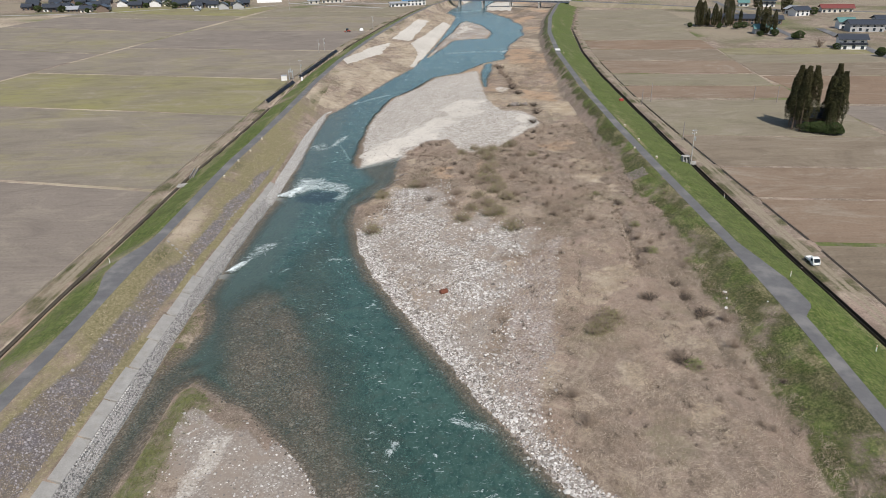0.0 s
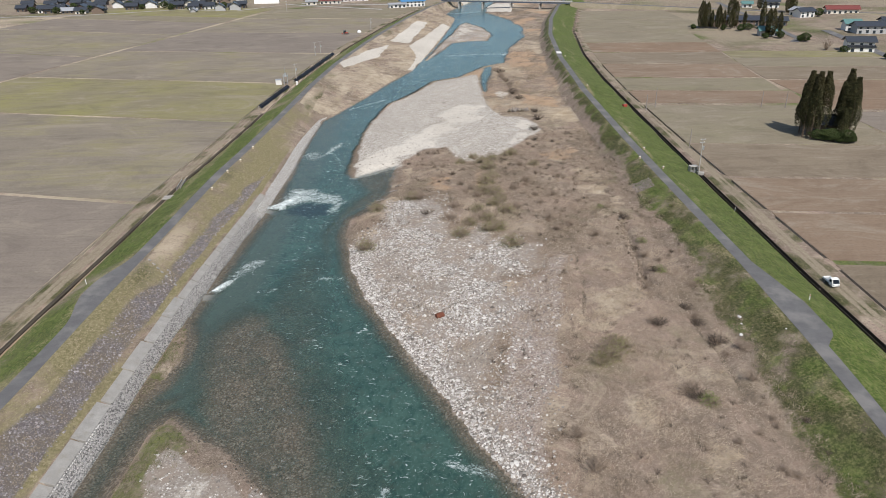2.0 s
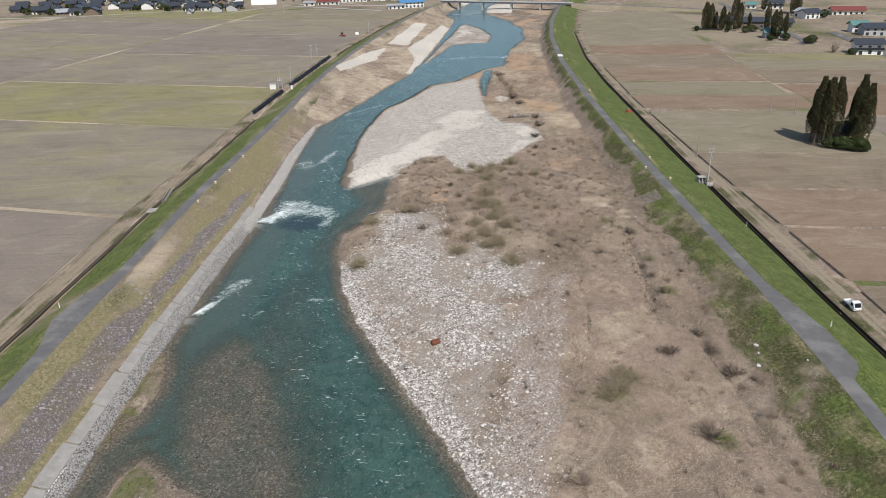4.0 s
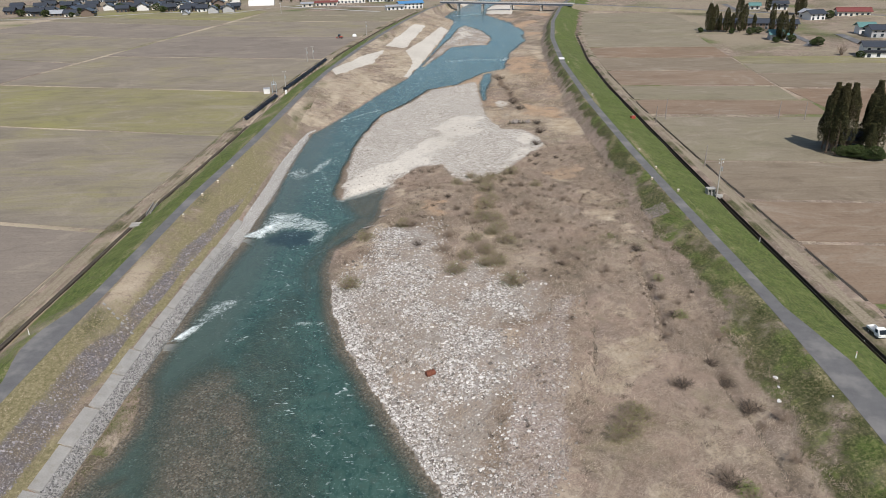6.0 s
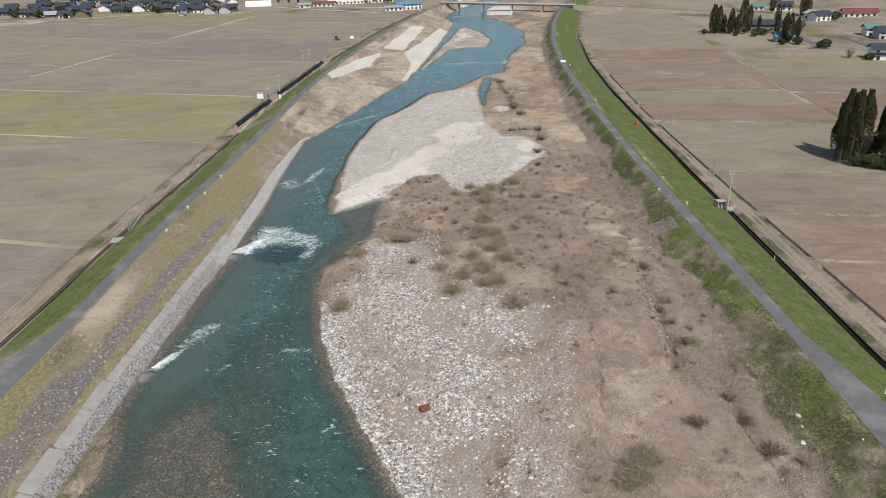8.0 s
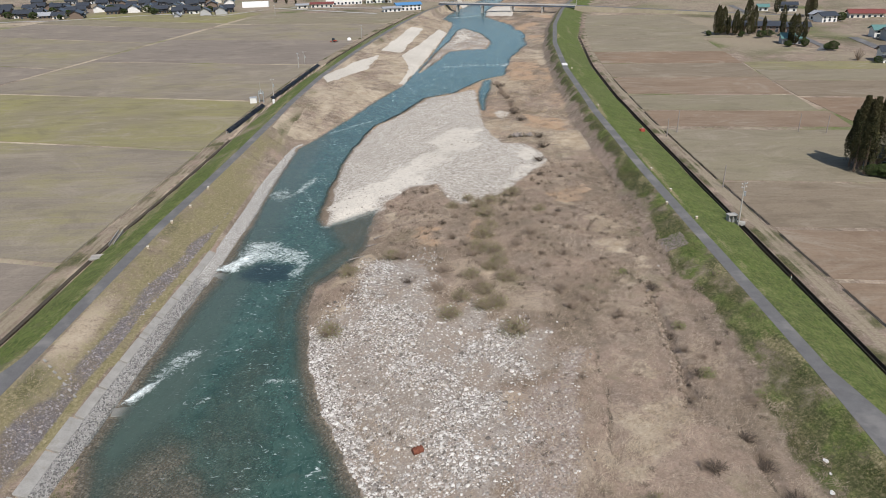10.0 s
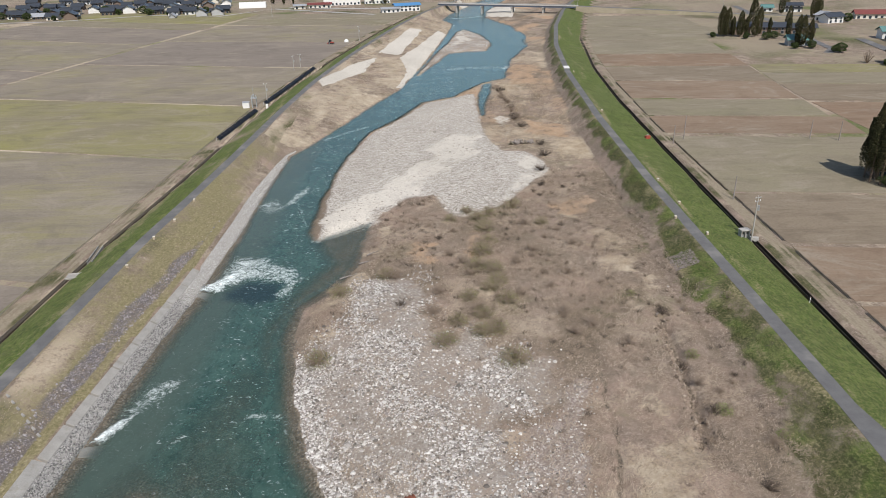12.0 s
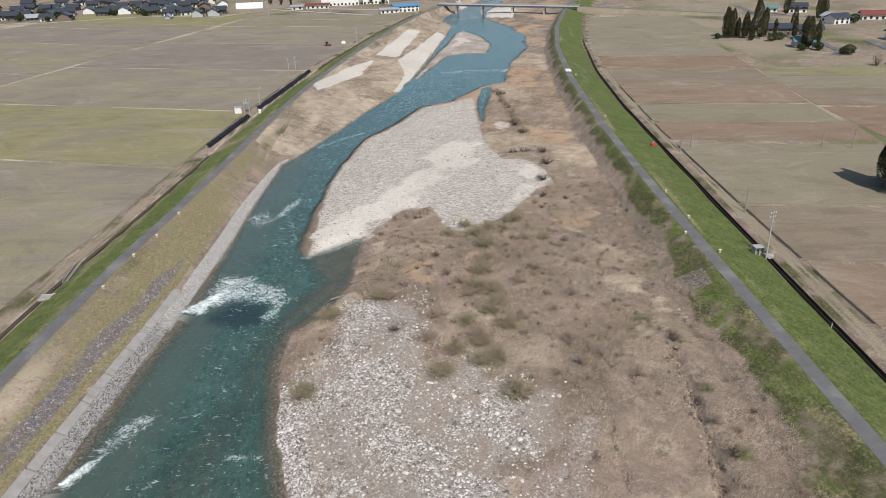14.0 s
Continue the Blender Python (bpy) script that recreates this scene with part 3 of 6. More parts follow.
    turf = (d > 0.4) * (bank < -3.2) * (0.6 + 0.3 * waves(x * 1.6, y * 0.35, 4, 8)) * (1 - 0.5 * step(225 * K, 245 * K, y))
    moss = np.maximum(moss, (d > 1.3) * (d < 7) * (bank < -4) * (0.3 + 0.34 * waves(x * 1.5, y * 0.4, 5, 4)))
    turf = np.maximum(turf, slope * (0.26 + 0.4 * waves(x * 1.5, y * 0.5, 2.2, 19)))
    turf = np.maximum(turf, ((d < -1.4) & (d > -10.4)) * (0.32 + 0.4 * waves(x * 2.5, y * 0.25, 4.5, 7)) + ((e > 1.3) & (f < -0.5)) * (0.14 + 0.3 * step(4.5, 1.5, e - q["rw"]) + 0.4 * waves(x * 2.5, y * 0.3, 5, 5)))
    moss = np.maximum(moss, inside * (0.1 + 0.5 * waves(x, y, 7, 12)) * (y > 125 * K) * (y < 200 * K) * (x > -5))
    straw = 0.42 * waves(x, y, 9, 6) * inside
    for u, v, r in STRAW_SPOTS:
        straw = np.maximum(straw, inside * (0.52 + 0.3 * waves(x, y * 1.6, 1.7, 8)) * step(1.4, 0.3, np.hypot(x / K - u, (y / K - v) * 0.8) / r + 0.18 * rough))
    for poly in STRAW_PATCHES:
        straw = np.maximum(straw, (0.6 + 0.3 * waves(x, y * 1.8, 1.6, 4)) * step(3.2, -3.0, signed(poly, x, y) + 1.5 * rough))
    straw = np.maximum(straw, 0.62 * step(195 * K, 230 * K, y) * inside * (y < 600 * K) * (0.6 + 0.5 * waves(x, y, 14, 9)))
    straw = np.maximum(straw, (d > 1.6) * (bank < -4.2) * (0.3 + 0.5 * waves(x * 2.4, y * 0.3, 5, 3)))
    yard = step(125 * K, 140 * K, x) * step(320 * K, 340 * K, y) + step(555 * K, 575 * K, y)
    straw = np.maximum(straw, ((d < -16) * 0.2 + 0.34 + 0.25 * waves(x, y, 9, 13)) * ((d < -16) | (e > 20)) * (1 - np.clip(yard, 0, 1)))
    moss = np.maximum(moss, (0.36 + 0.35 * waves(x, y, 13, 5)) * np.clip(yard, 0, 1) * ((d < -16) | (e > 20)))
    moss = np.maximum(moss, (0.45 + 0.3 * waves(x, y, 3, 13)) * (((d < -11.6) & (d > -17)) | ((f > 0.5) & (f < 7))))
    straw = np.maximum(straw, (d > 1.6) * (bank < 0) * (y > 240 * K) * (0.5 + 0.3 * waves(x, y, 7, 3)))
    straw = np.maximum(straw, step(-13.0, -12.0, d) * step(-9.8, -10.6, d) * 0.6)
    straw = np.maximum(straw, step(1.0, 1.8, e - q["rw"]) * step(3.9, 2.4, e - q["rw"]) * (0.35 + 0.3 * step(76 * K, 84 * K, y) * step(122 * K, 108 * K, y) + 0.4 * waves(x, y, 4, 2)))
    wide = np.interp(y / K, [60, 97, 112, 135, 160, 178, 230], [11.4, 9.6, 8.6, 7.6, 7.0, 4.6, 4.0])
    rap = step(-4.3, -5.2, bank) * step(1.2, -1.2, -bank - wide + 1.0 * waves(x, y, 8, 5)) * q["conc"] * (0.72 + 0.25 * waves(x, y, 4, 5)) * (d > 2)
    ruts = 0.5 * np.exp(-(((d + 13.3) / 0.3) ** 2)) + 0.45 * np.exp(-(((d + 14.8) / 0.3) ** 2)) + 0.5 * np.exp(-(((f - 2.9) / 0.35) ** 2)) + 0.5 * np.exp(-(((f - 4.4) / 0.35) ** 2))
    dirt = ruts + step(-12.0, -12.8, d) * step(-16.0, -15.0, d) * (0.36 + 0.3 * waves(x * 2, y * 0.6, 4)) + step(1.8, 2.6, f) * step(5.6, 5.0, f) * (0.42 + 0.25 * waves(x * 3, y * 0.4, 5))
    dirt = np.maximum(dirt, (0.44 + 0.3 * waves(x, y, 21, 8)) * np.clip(yard, 0, 1) * ((d < -16) | (e > 20)))
    wet_shade = step(0.05, -0.45, river) * (bank > -0.2) * (1 - 0.85 * step(160 * K, 178 * K, y) * (1 - step(0, -3.0, river)))
    wet_shade = np.maximum(wet_shade, 0.8 * np.exp(-(((d + 11.4) / 0.5) ** 4)) + 0.95 * np.exp(-((f / 0.55) ** 4)))
    wet_shade = np.maximum(wet_shade, step(-34.0, -34.6, x / K) * (corner > -0.5) * (y < 90 * K) * (bank > 0))
    # crevice shadow of the runnels, painted with the dark bed cover
    for rift in (RIFT_A, RIFT_B, RIFT_C):
        r = np.array(rift, float) * K
        off = x - np.interp(y, r[:, 1], r[:, 0]) + 0.5 * waves(y, x, 1.6)
        wet_shade = np.maximum(wet_shade, 0.8 * np.exp(-((off / 0.5) ** 2)) * (y > r[0, 1]) * (y < r[-1, 1]))
    return gravel, green, straw, rap, dirt, wet_shade, moss, sand, turf, fine, russet, speck, dusk


COVER = covers(GX, GY, PLAN)
me = grid_mesh("ground", XS, YS, GZ)
paint(me, "cover_a", *COVER[:3]), paint(me, "cover_b", *COVER[3:6]), paint(me, "cover_c", *COVER[6:9]), paint(me, "cover_d", *COVER[9:12]), scalar(me, "dusk", COVER[12])
me.materials.append(GROUND)
ground = tagged(new("ground", me), "river plain with dead brush, gravel bars and grassy embankments", "ground", kind="structure")

WX, WY = axis(-50, 18, 0.5, -60, 700), axis(52, 300, 0.5, -290, 3200, 1.012)
wx, wy = np.meshgrid(WX, WY)
wz, wp = land(wx, wy)
near_water = (wp["river"] < 2.0) & (wp["bank"] > -3)
wu, wv = wx / K, wy / K


def streak(pts, wide, strength):
    """Broken water along a plan line, fading to its sides."""
    best = np.full(wu.shape, 1e9)
    for (ax, ay), (bx, by) in zip(pts, pts[1:]):
        ex, ey = bx - ax, by - ay
        t = np.clip(((wu - ax) * ex + (wv - ay) * ey) / (ex * ex + ey * ey), 0, 1)
        best = np.minimum(best, np.hypot(wu - ax - t * ex, wv - ay - t * ey))
    return strength * step(wide, 0, best)


def plume(poly, soft, strength):
    """Broken water over a plan area, fading across its rim."""
    return strength * step(soft, -soft, signed(poly, wx, wy))


jet = np.maximum(plume([(-38.5, 155.7), (-37.4, 154.6), (-34, 154.4), (-33.0, 158), (-31.4, 163), (-34.0, 161.6), (-37.1, 157.6)], 1.3, 1.0), plume([(-39.2, 115.5), (-37.4, 115.6), (-36.0, 118.6), (-35.2, 121.6), (-37.1, 119.8)], 0.9, 1.05))
foam = 0.95 * jet
for poly, soft, strength in (
    ([(-34, 156), (-35.6, 163), (-34.6, 168.5), (-28.5, 168), (-28.2, 160)], 2.6, 0.7),
    ([(-33, 158), (-32, 166), (-28.1, 166.5), (-22.3, 163), (-20.6, 158), (-21.7, 153.2), (-23.5, 151), (-24.5, 153.4), (-23.6, 157), (-28.4, 159)], 2.0, 0.6),
    ([(-36.8, 119), (-37.4, 122), (-36, 127), (-33, 130), (-31.4, 127.5), (-33.5, 122.8)], 1.8, 0.52),
    ([(-38.2, 195.5), (-33.3, 202), (-30.4, 194), (-33.6, 190.9)], 1.8, 0.46),
    ([(-31.7, 194.5), (-29.2, 197.4), (-27.2, 204.6), (-27.2, 209.5), (-30, 203)], 1.2, 0.66),
):
    foam = np.maximum(foam, plume(poly, soft, strength))
for pts, wide, strength in (
    ([(-30, 250), (-25, 257), (-19, 264)], 2.2, 0.45),
    ([(-29, 199), (-25, 186), (-20.7, 175.5)], 1.0, 0.35),
    ([(-21.6, 175.6), (-20.2, 175.4)], 1.1, 0.7),
    ([(-20.5, 120), (-16.8, 120)], 1.5, 0.5),
    ([(1, 72), (6, 70)], 1.6, 0.55),
    ([(-7, 66), (-6, 68)], 1.0, 0.6),
    ([(-20, 83), (-19, 82)], 0.9, 0.6),
    ([(6, 358), (18, 362), (31, 361)], 7.5, 0.45),
    ([(31, 358), (34, 364)], 2.6, 0.8),
    ([(14, 548), (30, 556)], 6, 0.6),
    ([(10, 505), (13, 512)], 3, 0.6),
):
    foam = np.maximum(foam, streak(pts, wide, strength))
level = 0.16 * np.minimum(foam, 1) * waves(wx, wy, 0.8) + 0.3 * jet * (0.6 + 0.5 * waves(wx, wy, 0.7, 3))
me = grid_mesh("river", WX, WY, level, near_water)
# "far" drives the painted blue sky reflection upstream
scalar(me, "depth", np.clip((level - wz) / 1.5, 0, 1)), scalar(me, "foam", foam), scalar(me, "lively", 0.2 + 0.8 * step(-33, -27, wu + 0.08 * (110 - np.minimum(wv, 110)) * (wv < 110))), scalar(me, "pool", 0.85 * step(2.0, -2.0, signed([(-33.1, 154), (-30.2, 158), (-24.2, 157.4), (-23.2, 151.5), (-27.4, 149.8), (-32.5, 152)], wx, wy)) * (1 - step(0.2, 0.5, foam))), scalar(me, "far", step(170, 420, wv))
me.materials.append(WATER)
river_ob = tagged(new("river", me), "clear turquoise river water with white riffles", "river", kind="structure")


# ================= builders =================
def part(name, bm, material, parent=None, label=""):
    me = bpy.data.meshes.new(name)
    bm.to_mesh(me)
    bm.free()
    me.materials.append(material)
    ob = new(name, me)
    ob.parent = parent
    if label:
        ob["label"] = label
    return ob


def empty(name, x, y, z, turn=0.0, label="", category="", group=""):
    ob = new(name)
    ob.matrix_basis = pose(x, y, z, 0, 0, turn)
    return tagged(ob, label, category, group)


def box(bm, x, y, z, sx, sy, sz, turn=0.0, bevel=0.0):
    """A box on its base at z, bevelled."""
    r = bmesh.ops.create_cube(bm, size=1)
    m = pose(x, y, z + sz / 2, 0, 0, turn) @ Matrix.Diagonal((sx, sy, sz, 1))
    bmesh.ops.transform(bm, matrix=m, verts=r["verts"])
    if bevel:
        edges = list({e for v in r["verts"] for e in v.link_edges})
        bmesh.ops.bevel(bm, geom=edges, offset=bevel, segments=1, affect="EDGES")
    return bm


def tube(bm, p, q, r0, r1, n=6):
    """A tapered rod from p to q."""
    p, q = Vector(p), Vector(q)
    r = bmesh.ops.create_cone(bm, cap_ends=True, segments=n, radius1=r0, radius2=r1, depth=(q - p).length)
    bmesh.ops.transform(bm, matrix=Matrix.Translation((p + q) / 2) @ (q - p).to_track_quat("Z", "Y").to_matrix().to_4x4(), verts=r["verts"])
    return bm


def ribbon(name, ys, left, right, material, lift, label, category, skirt=0.25):
    """A road laid on the ground between two lines, with side faces."""
    bm = bmesh.new()
    rows = []
    for y, a, b in zip(ys, left, right):
        zs = [height(a + (b - a) * t, y) for t in (0, 0.5, 1)]
        z = max(zs) + lift
        rows.append([bm.verts.new((a, y, z - skirt)), bm.verts.new((a, y, z)), bm.verts.new(((a + b) / 2, y, z + 0.03)), bm.verts.new((b, y, z)), bm.verts.new((b, y, z - skirt))])
    for r, s in zip(rows, rows[1:]):
        for k in range(4):
            bm.faces.new((r[k], r[k + 1], s[k + 1], s[k]))
    return tagged(part(name, bm, material), label, category, kind="structure")


# ================= roads on the embankments =================
ry = np.concatenate([np.arange(-290, 40, 12.0), np.arange(40, 420, 1.5), np.arange(420, 900, 9.0)])
lw, rw = widening(ry)
lc, rc = smooth_line(LEFT_ROAD, ry), smooth_line(RIGHT_ROAD, ry)
ribbon("road_1", ry, lc - 1.25 - lw, lc + 1.25, ASPHALT, 0.03, "narrow grey asphalt road along the embankment top", "road")
ribbon("road_2", ry, rc - 1.25, rc + 1.25 + rw, ASPHALT, 0.03, "narrow grey asphalt road with a passing place", "road")

# ================= paddies =================
BROWN = field_material("paddy_brown", (0.205, 0.173, 0.146), (0.2, 0.185, 0.085), 0.16)
MIXED = field_material("paddy_mixed", (0.222, 0.19, 0.15), (0.225, 0.208, 0.075), 0.5)
OLIVE = field_material("paddy_olive", (0.215, 0.19, 0.115), (0.225, 0.22, 0.05), 0.8)
TAN = field_material("paddy_tan", (0.195, 0.154, 0.11), (0.165, 0.148, 0.08), 0.2)
PALE = field_material("paddy_pale", (0.22, 0.19, 0.134), (0.165, 0.16, 0.082), 0.45)
RUSSET = field_material("paddy_russet", (0.212, 0.146, 0.1), (0.18, 0.145, 0.085), 0.1)


def paddy(corners, material, label):
    """A flat field between four plan corners, a little proud of its bunds."""
    c = [Vector((x * K, (y + (0.3 if k < 2 else -0.3)) * K, FIELD_Z)) for k, (x, y) in enumerate(corners)]
    bm = bmesh.new()
    n = 7
    g = [[bm.verts.new(c[0].lerp(c[1], i / n).lerp(c[3].lerp(c[2], i / n), j / n) + Vector((0, 0, 0.07 + 0.03 * math.sin(i * 2.1 + j * 1.3)))) for i in range(n + 1)] for j in range(n + 1)]
    for j in range(n):
        for i in range(n):
            bm.faces.new((g[j][i], g[j][i + 1], g[j + 1][i + 1], g[j + 1][i]))
    rim = [e for e in bm.edges if e.is_boundary]
    ext = bmesh.ops.extrude_edge_only(bm, edges=rim)
    for v in ext["geom"]:
        if isinstance(v, bmesh.types.BMVert):
            v.co.z -= 0.3
    return tagged(part("paddy", bm, material), label, "field", kind="structure")


def left_edge(y):
    return float(np.interp(y * K, np.array(LEFT_ROAD)[:, 0] * K, np.array(LEFT_ROAD)[:, 1])) - 14.2


def right_edge(y):
    return float(np.interp(y * K, np.array(RIGHT_ROAD)[:, 0] * K, np.array(RIGHT_ROAD)[:, 1])) + 16.8


def bund(y):
    return -165 + (y - 333) * 0.185


LEFT_ROWS = [(-180, 18, MIXED), (20, 92, BROWN), (92.6, 153.0, BROWN), (154.2, 224.5, MIXED), (225.3, 284.6, OLIVE), (285.6, 356, MIXED), (357.2, 430, BROWN), (430.5, 500, MIXED), (502, 535, PALE), (536, 566, PALE)]
for y0, y1, m in LEFT_ROWS:
    a, b = left_edge(y0), left_edge(y1)
    far0, far1 = bund(y0) + 1.5, bund(y1) + 1.5
    tilt = -0.24
    paddy([(far0, y0 + (far0 + 65) * tilt), (a, y0), (b, y1), (far1, y1 + (far1 + 65) * tilt)], m, "bare muddy rice paddy with pale bunds")
for k, (y0, y1, m) in enumerate(((140, 240, MIXED), (241, 335, BROWN), (336, 412, MIXED), (413, 470, BROWN), (471, 497, PALE), (498, 560, OLIVE))):
    a, b = bund(y0) - 0.8, bund(y1) - 0.8
    paddy([(a - 130, y0 + 75), (a, y0 + 25), (b, y1 + 25), (b - 130, y1 + 75)], m, "bare winter rice paddy beyond the long bund")
RIGHT_ROWS = [(-180, 18, PALE), (20, 70, TAN), (70.8, 116.4, TAN), (117.6, 140.5, RUSSET), (141.4, 162.6, RUSSET), (163.6, 190.4, TAN), (191.0, 236.4, PALE), (239.5, 259, RUSSET), (259.8, 282, PALE), (283.4, 312.8, RUSSET), (313.8, 343, TAN), (343.6, 373.6, RUSSET), (374.4, 415, PALE), (415.8, 468, PALE), (469, 520, PALE)]
for y0, y1, m in RIGHT_ROWS:
    a, b = right_edge(y0), right_edge(y1)
    e0, e1 = (118, 118 + (y1 - y0) * 0.11) if y0 < 280 else (119.5 + (y0 - 278) * 0.113, 119.5 + (y1 - 278) * 0.113)
    if y0 >= 415:
        e0, e1 = 150, 152
    paddy([(a, y0), (e0, y0 - (e0 - a) * 0.11), (e1, y1 - (e1 - b) * 0.11), (b, y1)], m, "dry tan rice paddy with a low bund")
for y0, y1, m in ((100, 150, TAN), (151, 176, RUSSET), (177, 222, BROWN), (225, 272, RUSSET), (274, 300, TAN), (301, 322, PALE), (323, 340, OLIVE)):
    paddy([(max(121, 121 + (y0 - 278) * 0.113), y0), (230, y0 - 12), (230, y1 - 12), (max(121, 121 + (y1 - 278) * 0.113), y1)], m, "dry rice paddy beside the farmhouses")

# ================= stones, dead grass and brush =================
RNG = np.random.default_rng(7)


def ico():
    bm = bmesh.new()
    bmesh.ops.create_icosphere(bm, subdivisions=1, radius=1)
    bm.verts.ensure_lookup_table()
    v = np.array([x.co[:] for x in bm.verts])
    f = np.array([[x.index for x in q.verts] for q in bm.faces])
    bm.free()
    return v, f


def scatter(name, base_v, base_f, pos, size, material, squash=(1, 1, 1), jitter=0.0, tip=0.0, label="", category=""):
    """Many small bodies at the given places, joined into one mesh of its own kind."""
    n, k = len(pos), len(base_v)
    v = np.repeat(base_v[None], n, 0) * np.array(squash)
    if jitter:
        v = v * (1 + jitter * RNG.uniform(-1, 1, (n, k, 1)))
        v[:, :, 0] *= RNG.uniform(0.75, 1.35, (n, 1))
    a = RNG.uniform(0, 2 * np.pi, n)
    c, s_ = np.cos(a)[:, None], np.sin(a)[:, None]
    if tip:
        lean = RNG.normal(0, tip, (n, 1))
        v = np.stack([v[:, :, 0] + lean * v[:, :, 2], v[:, :, 1], v[:, :, 2]], -1)
    v = np.stack([v[:, :, 0] * c - v[:, :, 1] * s_, v[:, :, 0] * s_ + v[:, :, 1] * c, v[:, :, 2]], -1) * size[:, None, None] + pos[:, None, :]
    f = (base_f[None] + np.arange(n)[:, None, None] * k).reshape(-1)
    me = bpy.data.meshes.new(name)
    me.vertices.add(n * k), me.vertices.foreach_set("co", v.ravel())
    me.loops.add(len(f)), me.loops.foreach_set("vertex_index", f)
    me.polygons.add(len(f) // 3), me.polygons.foreach_set("loop_start", np.arange(0, len(f), 3))
    me.update(calc_edges=True)
    me.materials.append(material)
    ob = new(name, me)
    return tagged(ob, label, category, kind="stuff") if label else ob


def sample(n, x0, x1, y0, y1, chance):
    """n random places in a plan rectangle, thinned by a chance from the covers; returns x, y, z in metres."""
    x, y = RNG.uniform(x0 * K, x1 * K, n), RNG.uniform(y0 * K, y1 * K, n)
    z, q = land(x, y)
    keep = RNG.uniform(0, 1, n) < chance(x, y, q, covers(x, y, q))
    return np.stack([x, y, z], -1)[keep]


def stone_material(name, lo, mid, hi):
    m = Mat(name, 0.85, 0, 0.3)
    col = m.ramp(m.random(True), (0.0, lo), (0.45, mid), (1.0, hi))
    m.color(m.mix(m.ramp(m.noise(5, 3), (0.4, 0.0), (0.7, 0.3)), col, lo))
    m.bump(m.noise(14, 3), 0.3, 0.03)
    return m.m


PEBBLE = stone_material("river_stone", (0.11, 0.095, 0.082), (0.32, 0.292, 0.265), (0.7, 0.675, 0.64))
RUBBLE = stone_material("rubble_stone", (0.12, 0.108, 0.11), (0.21, 0.192, 0.196), (0.36, 0.335, 0.335))
WETROCK = stone_material("wet_stone", (0.06, 0.05, 0.04), (0.15, 0.125, 0.1), (0.3, 0.26, 0.21))
UPPER = stone_material("upper_stone", (0.17, 0.145, 0.12), (0.38, 0.348, 0.31), (0.6, 0.57, 0.52))


def cobble():
    """A rounded five-sided stone with a flat underside."""
    a = np.arange(5) * 2 * np.pi / 5
    lower = np.stack([np.cos(a), np.sin(a), np.full(5, -0.45)], -1)
    upper = np.stack([0.62 * np.cos(a + 0.5), 0.62 * np.sin(a + 0.5), np.full(5, 0.75)], -1)
    f = [(k, (k + 1) % 5, 5 + k) for k in range(5)] + [((k + 1) % 5, 5 + (k + 1) % 5, 5 + k) for k in range(5)] + [(5, 6, 7), (5, 7, 8), (5, 8, 9)]
    return np.concatenate([lower, upper]), np.array(f)


SV, SF = ico()
CV, CF = cobble()


def low_chance(x, y, q, c):
    return c[0] * (0.12 + 0.88 * step(-0.35, 0.45, waves(x, y, 2.6, 2) + 0.5 * waves(x, y, 8, 5))) * step(140, 60, np.abs(y - 130)) * (1 - 0.6 * step(12 * K, 20 * K, x)) + 0.9 * step(5, 2.5, q["river"]) * c[0] + 0.12 * c[9]


p = sample(300000, -25, 24, 55, 165, lambda x, y, q, c: low_chance(x, y, q, c) * (signed(CORNER_BAR, x, y) > 0))
scatter("river_stones", CV, CF, p, RNG.gamma(2.2, 0.04, len(p)) + 0.04, PEBBLE, (1, 1, 0.6), 0.2, label="pale rounded river stones on the gravel bar", category="stones")
p = sample(50000, -24, 31, 174, 318, lambda x, y, q, c: c[11] * (1 - 0.8 * c[7]) * (0.3 + 0.7 * step(-0.4, 0.4, waves(x, y, 3.0, 5))))
scatter("upper_stones", CV, CF, p, RNG.gamma(2.0, 0.05, len(p)) + 0.06, UPPER, (1, 1, 0.55), 0.2, label="pale stones on the upstream gravel bar", category="stones")
p = sample(9000, -38, -12, 50, 83, lambda x, y, q, c: c[0] * 0.4)
scatter("corner_stones", SV, SF, p, RNG.gamma(2.2, 0.035, len(p)) + 0.04, PEBBLE, (1, 1, 0.6), 0.2, label="pale stones on a small gravel spit", category="stones")
p = sample(42000, -52, -40.5, 55, 236, lambda x, y, q, c: np.maximum(c[3] - 0.3, 0) * (q["d"] > 2.2) * (q["bank"] < -4.3))
scatter("rubble", CV, CF, p, RNG.gamma(2.2, 0.028, len(p)) + 0.05, RUBBLE, (1, 1, 0.7), 0.25, label="grey broken rip-rap on the embankment foot", category="stones")
p = sample(45000, -38, 14, 55, 150, lambda x, y, q, c: (q["river"] < 0.6) * (q["bank"] > 1.5) * np.maximum(step(2, -3, q["shallow"]), step(-3.0, 0.3, q["river"]) * (x > -30)))
p[:, 2] -= 0.05
scatter("bed_stones", CV, CF, p, RNG.gamma(2.0, 0.045, len(p)) + 0.05, WETROCK, (1, 1, 0.5), 0.2, label="dark wet stones of the shallow river bed", category="stones")


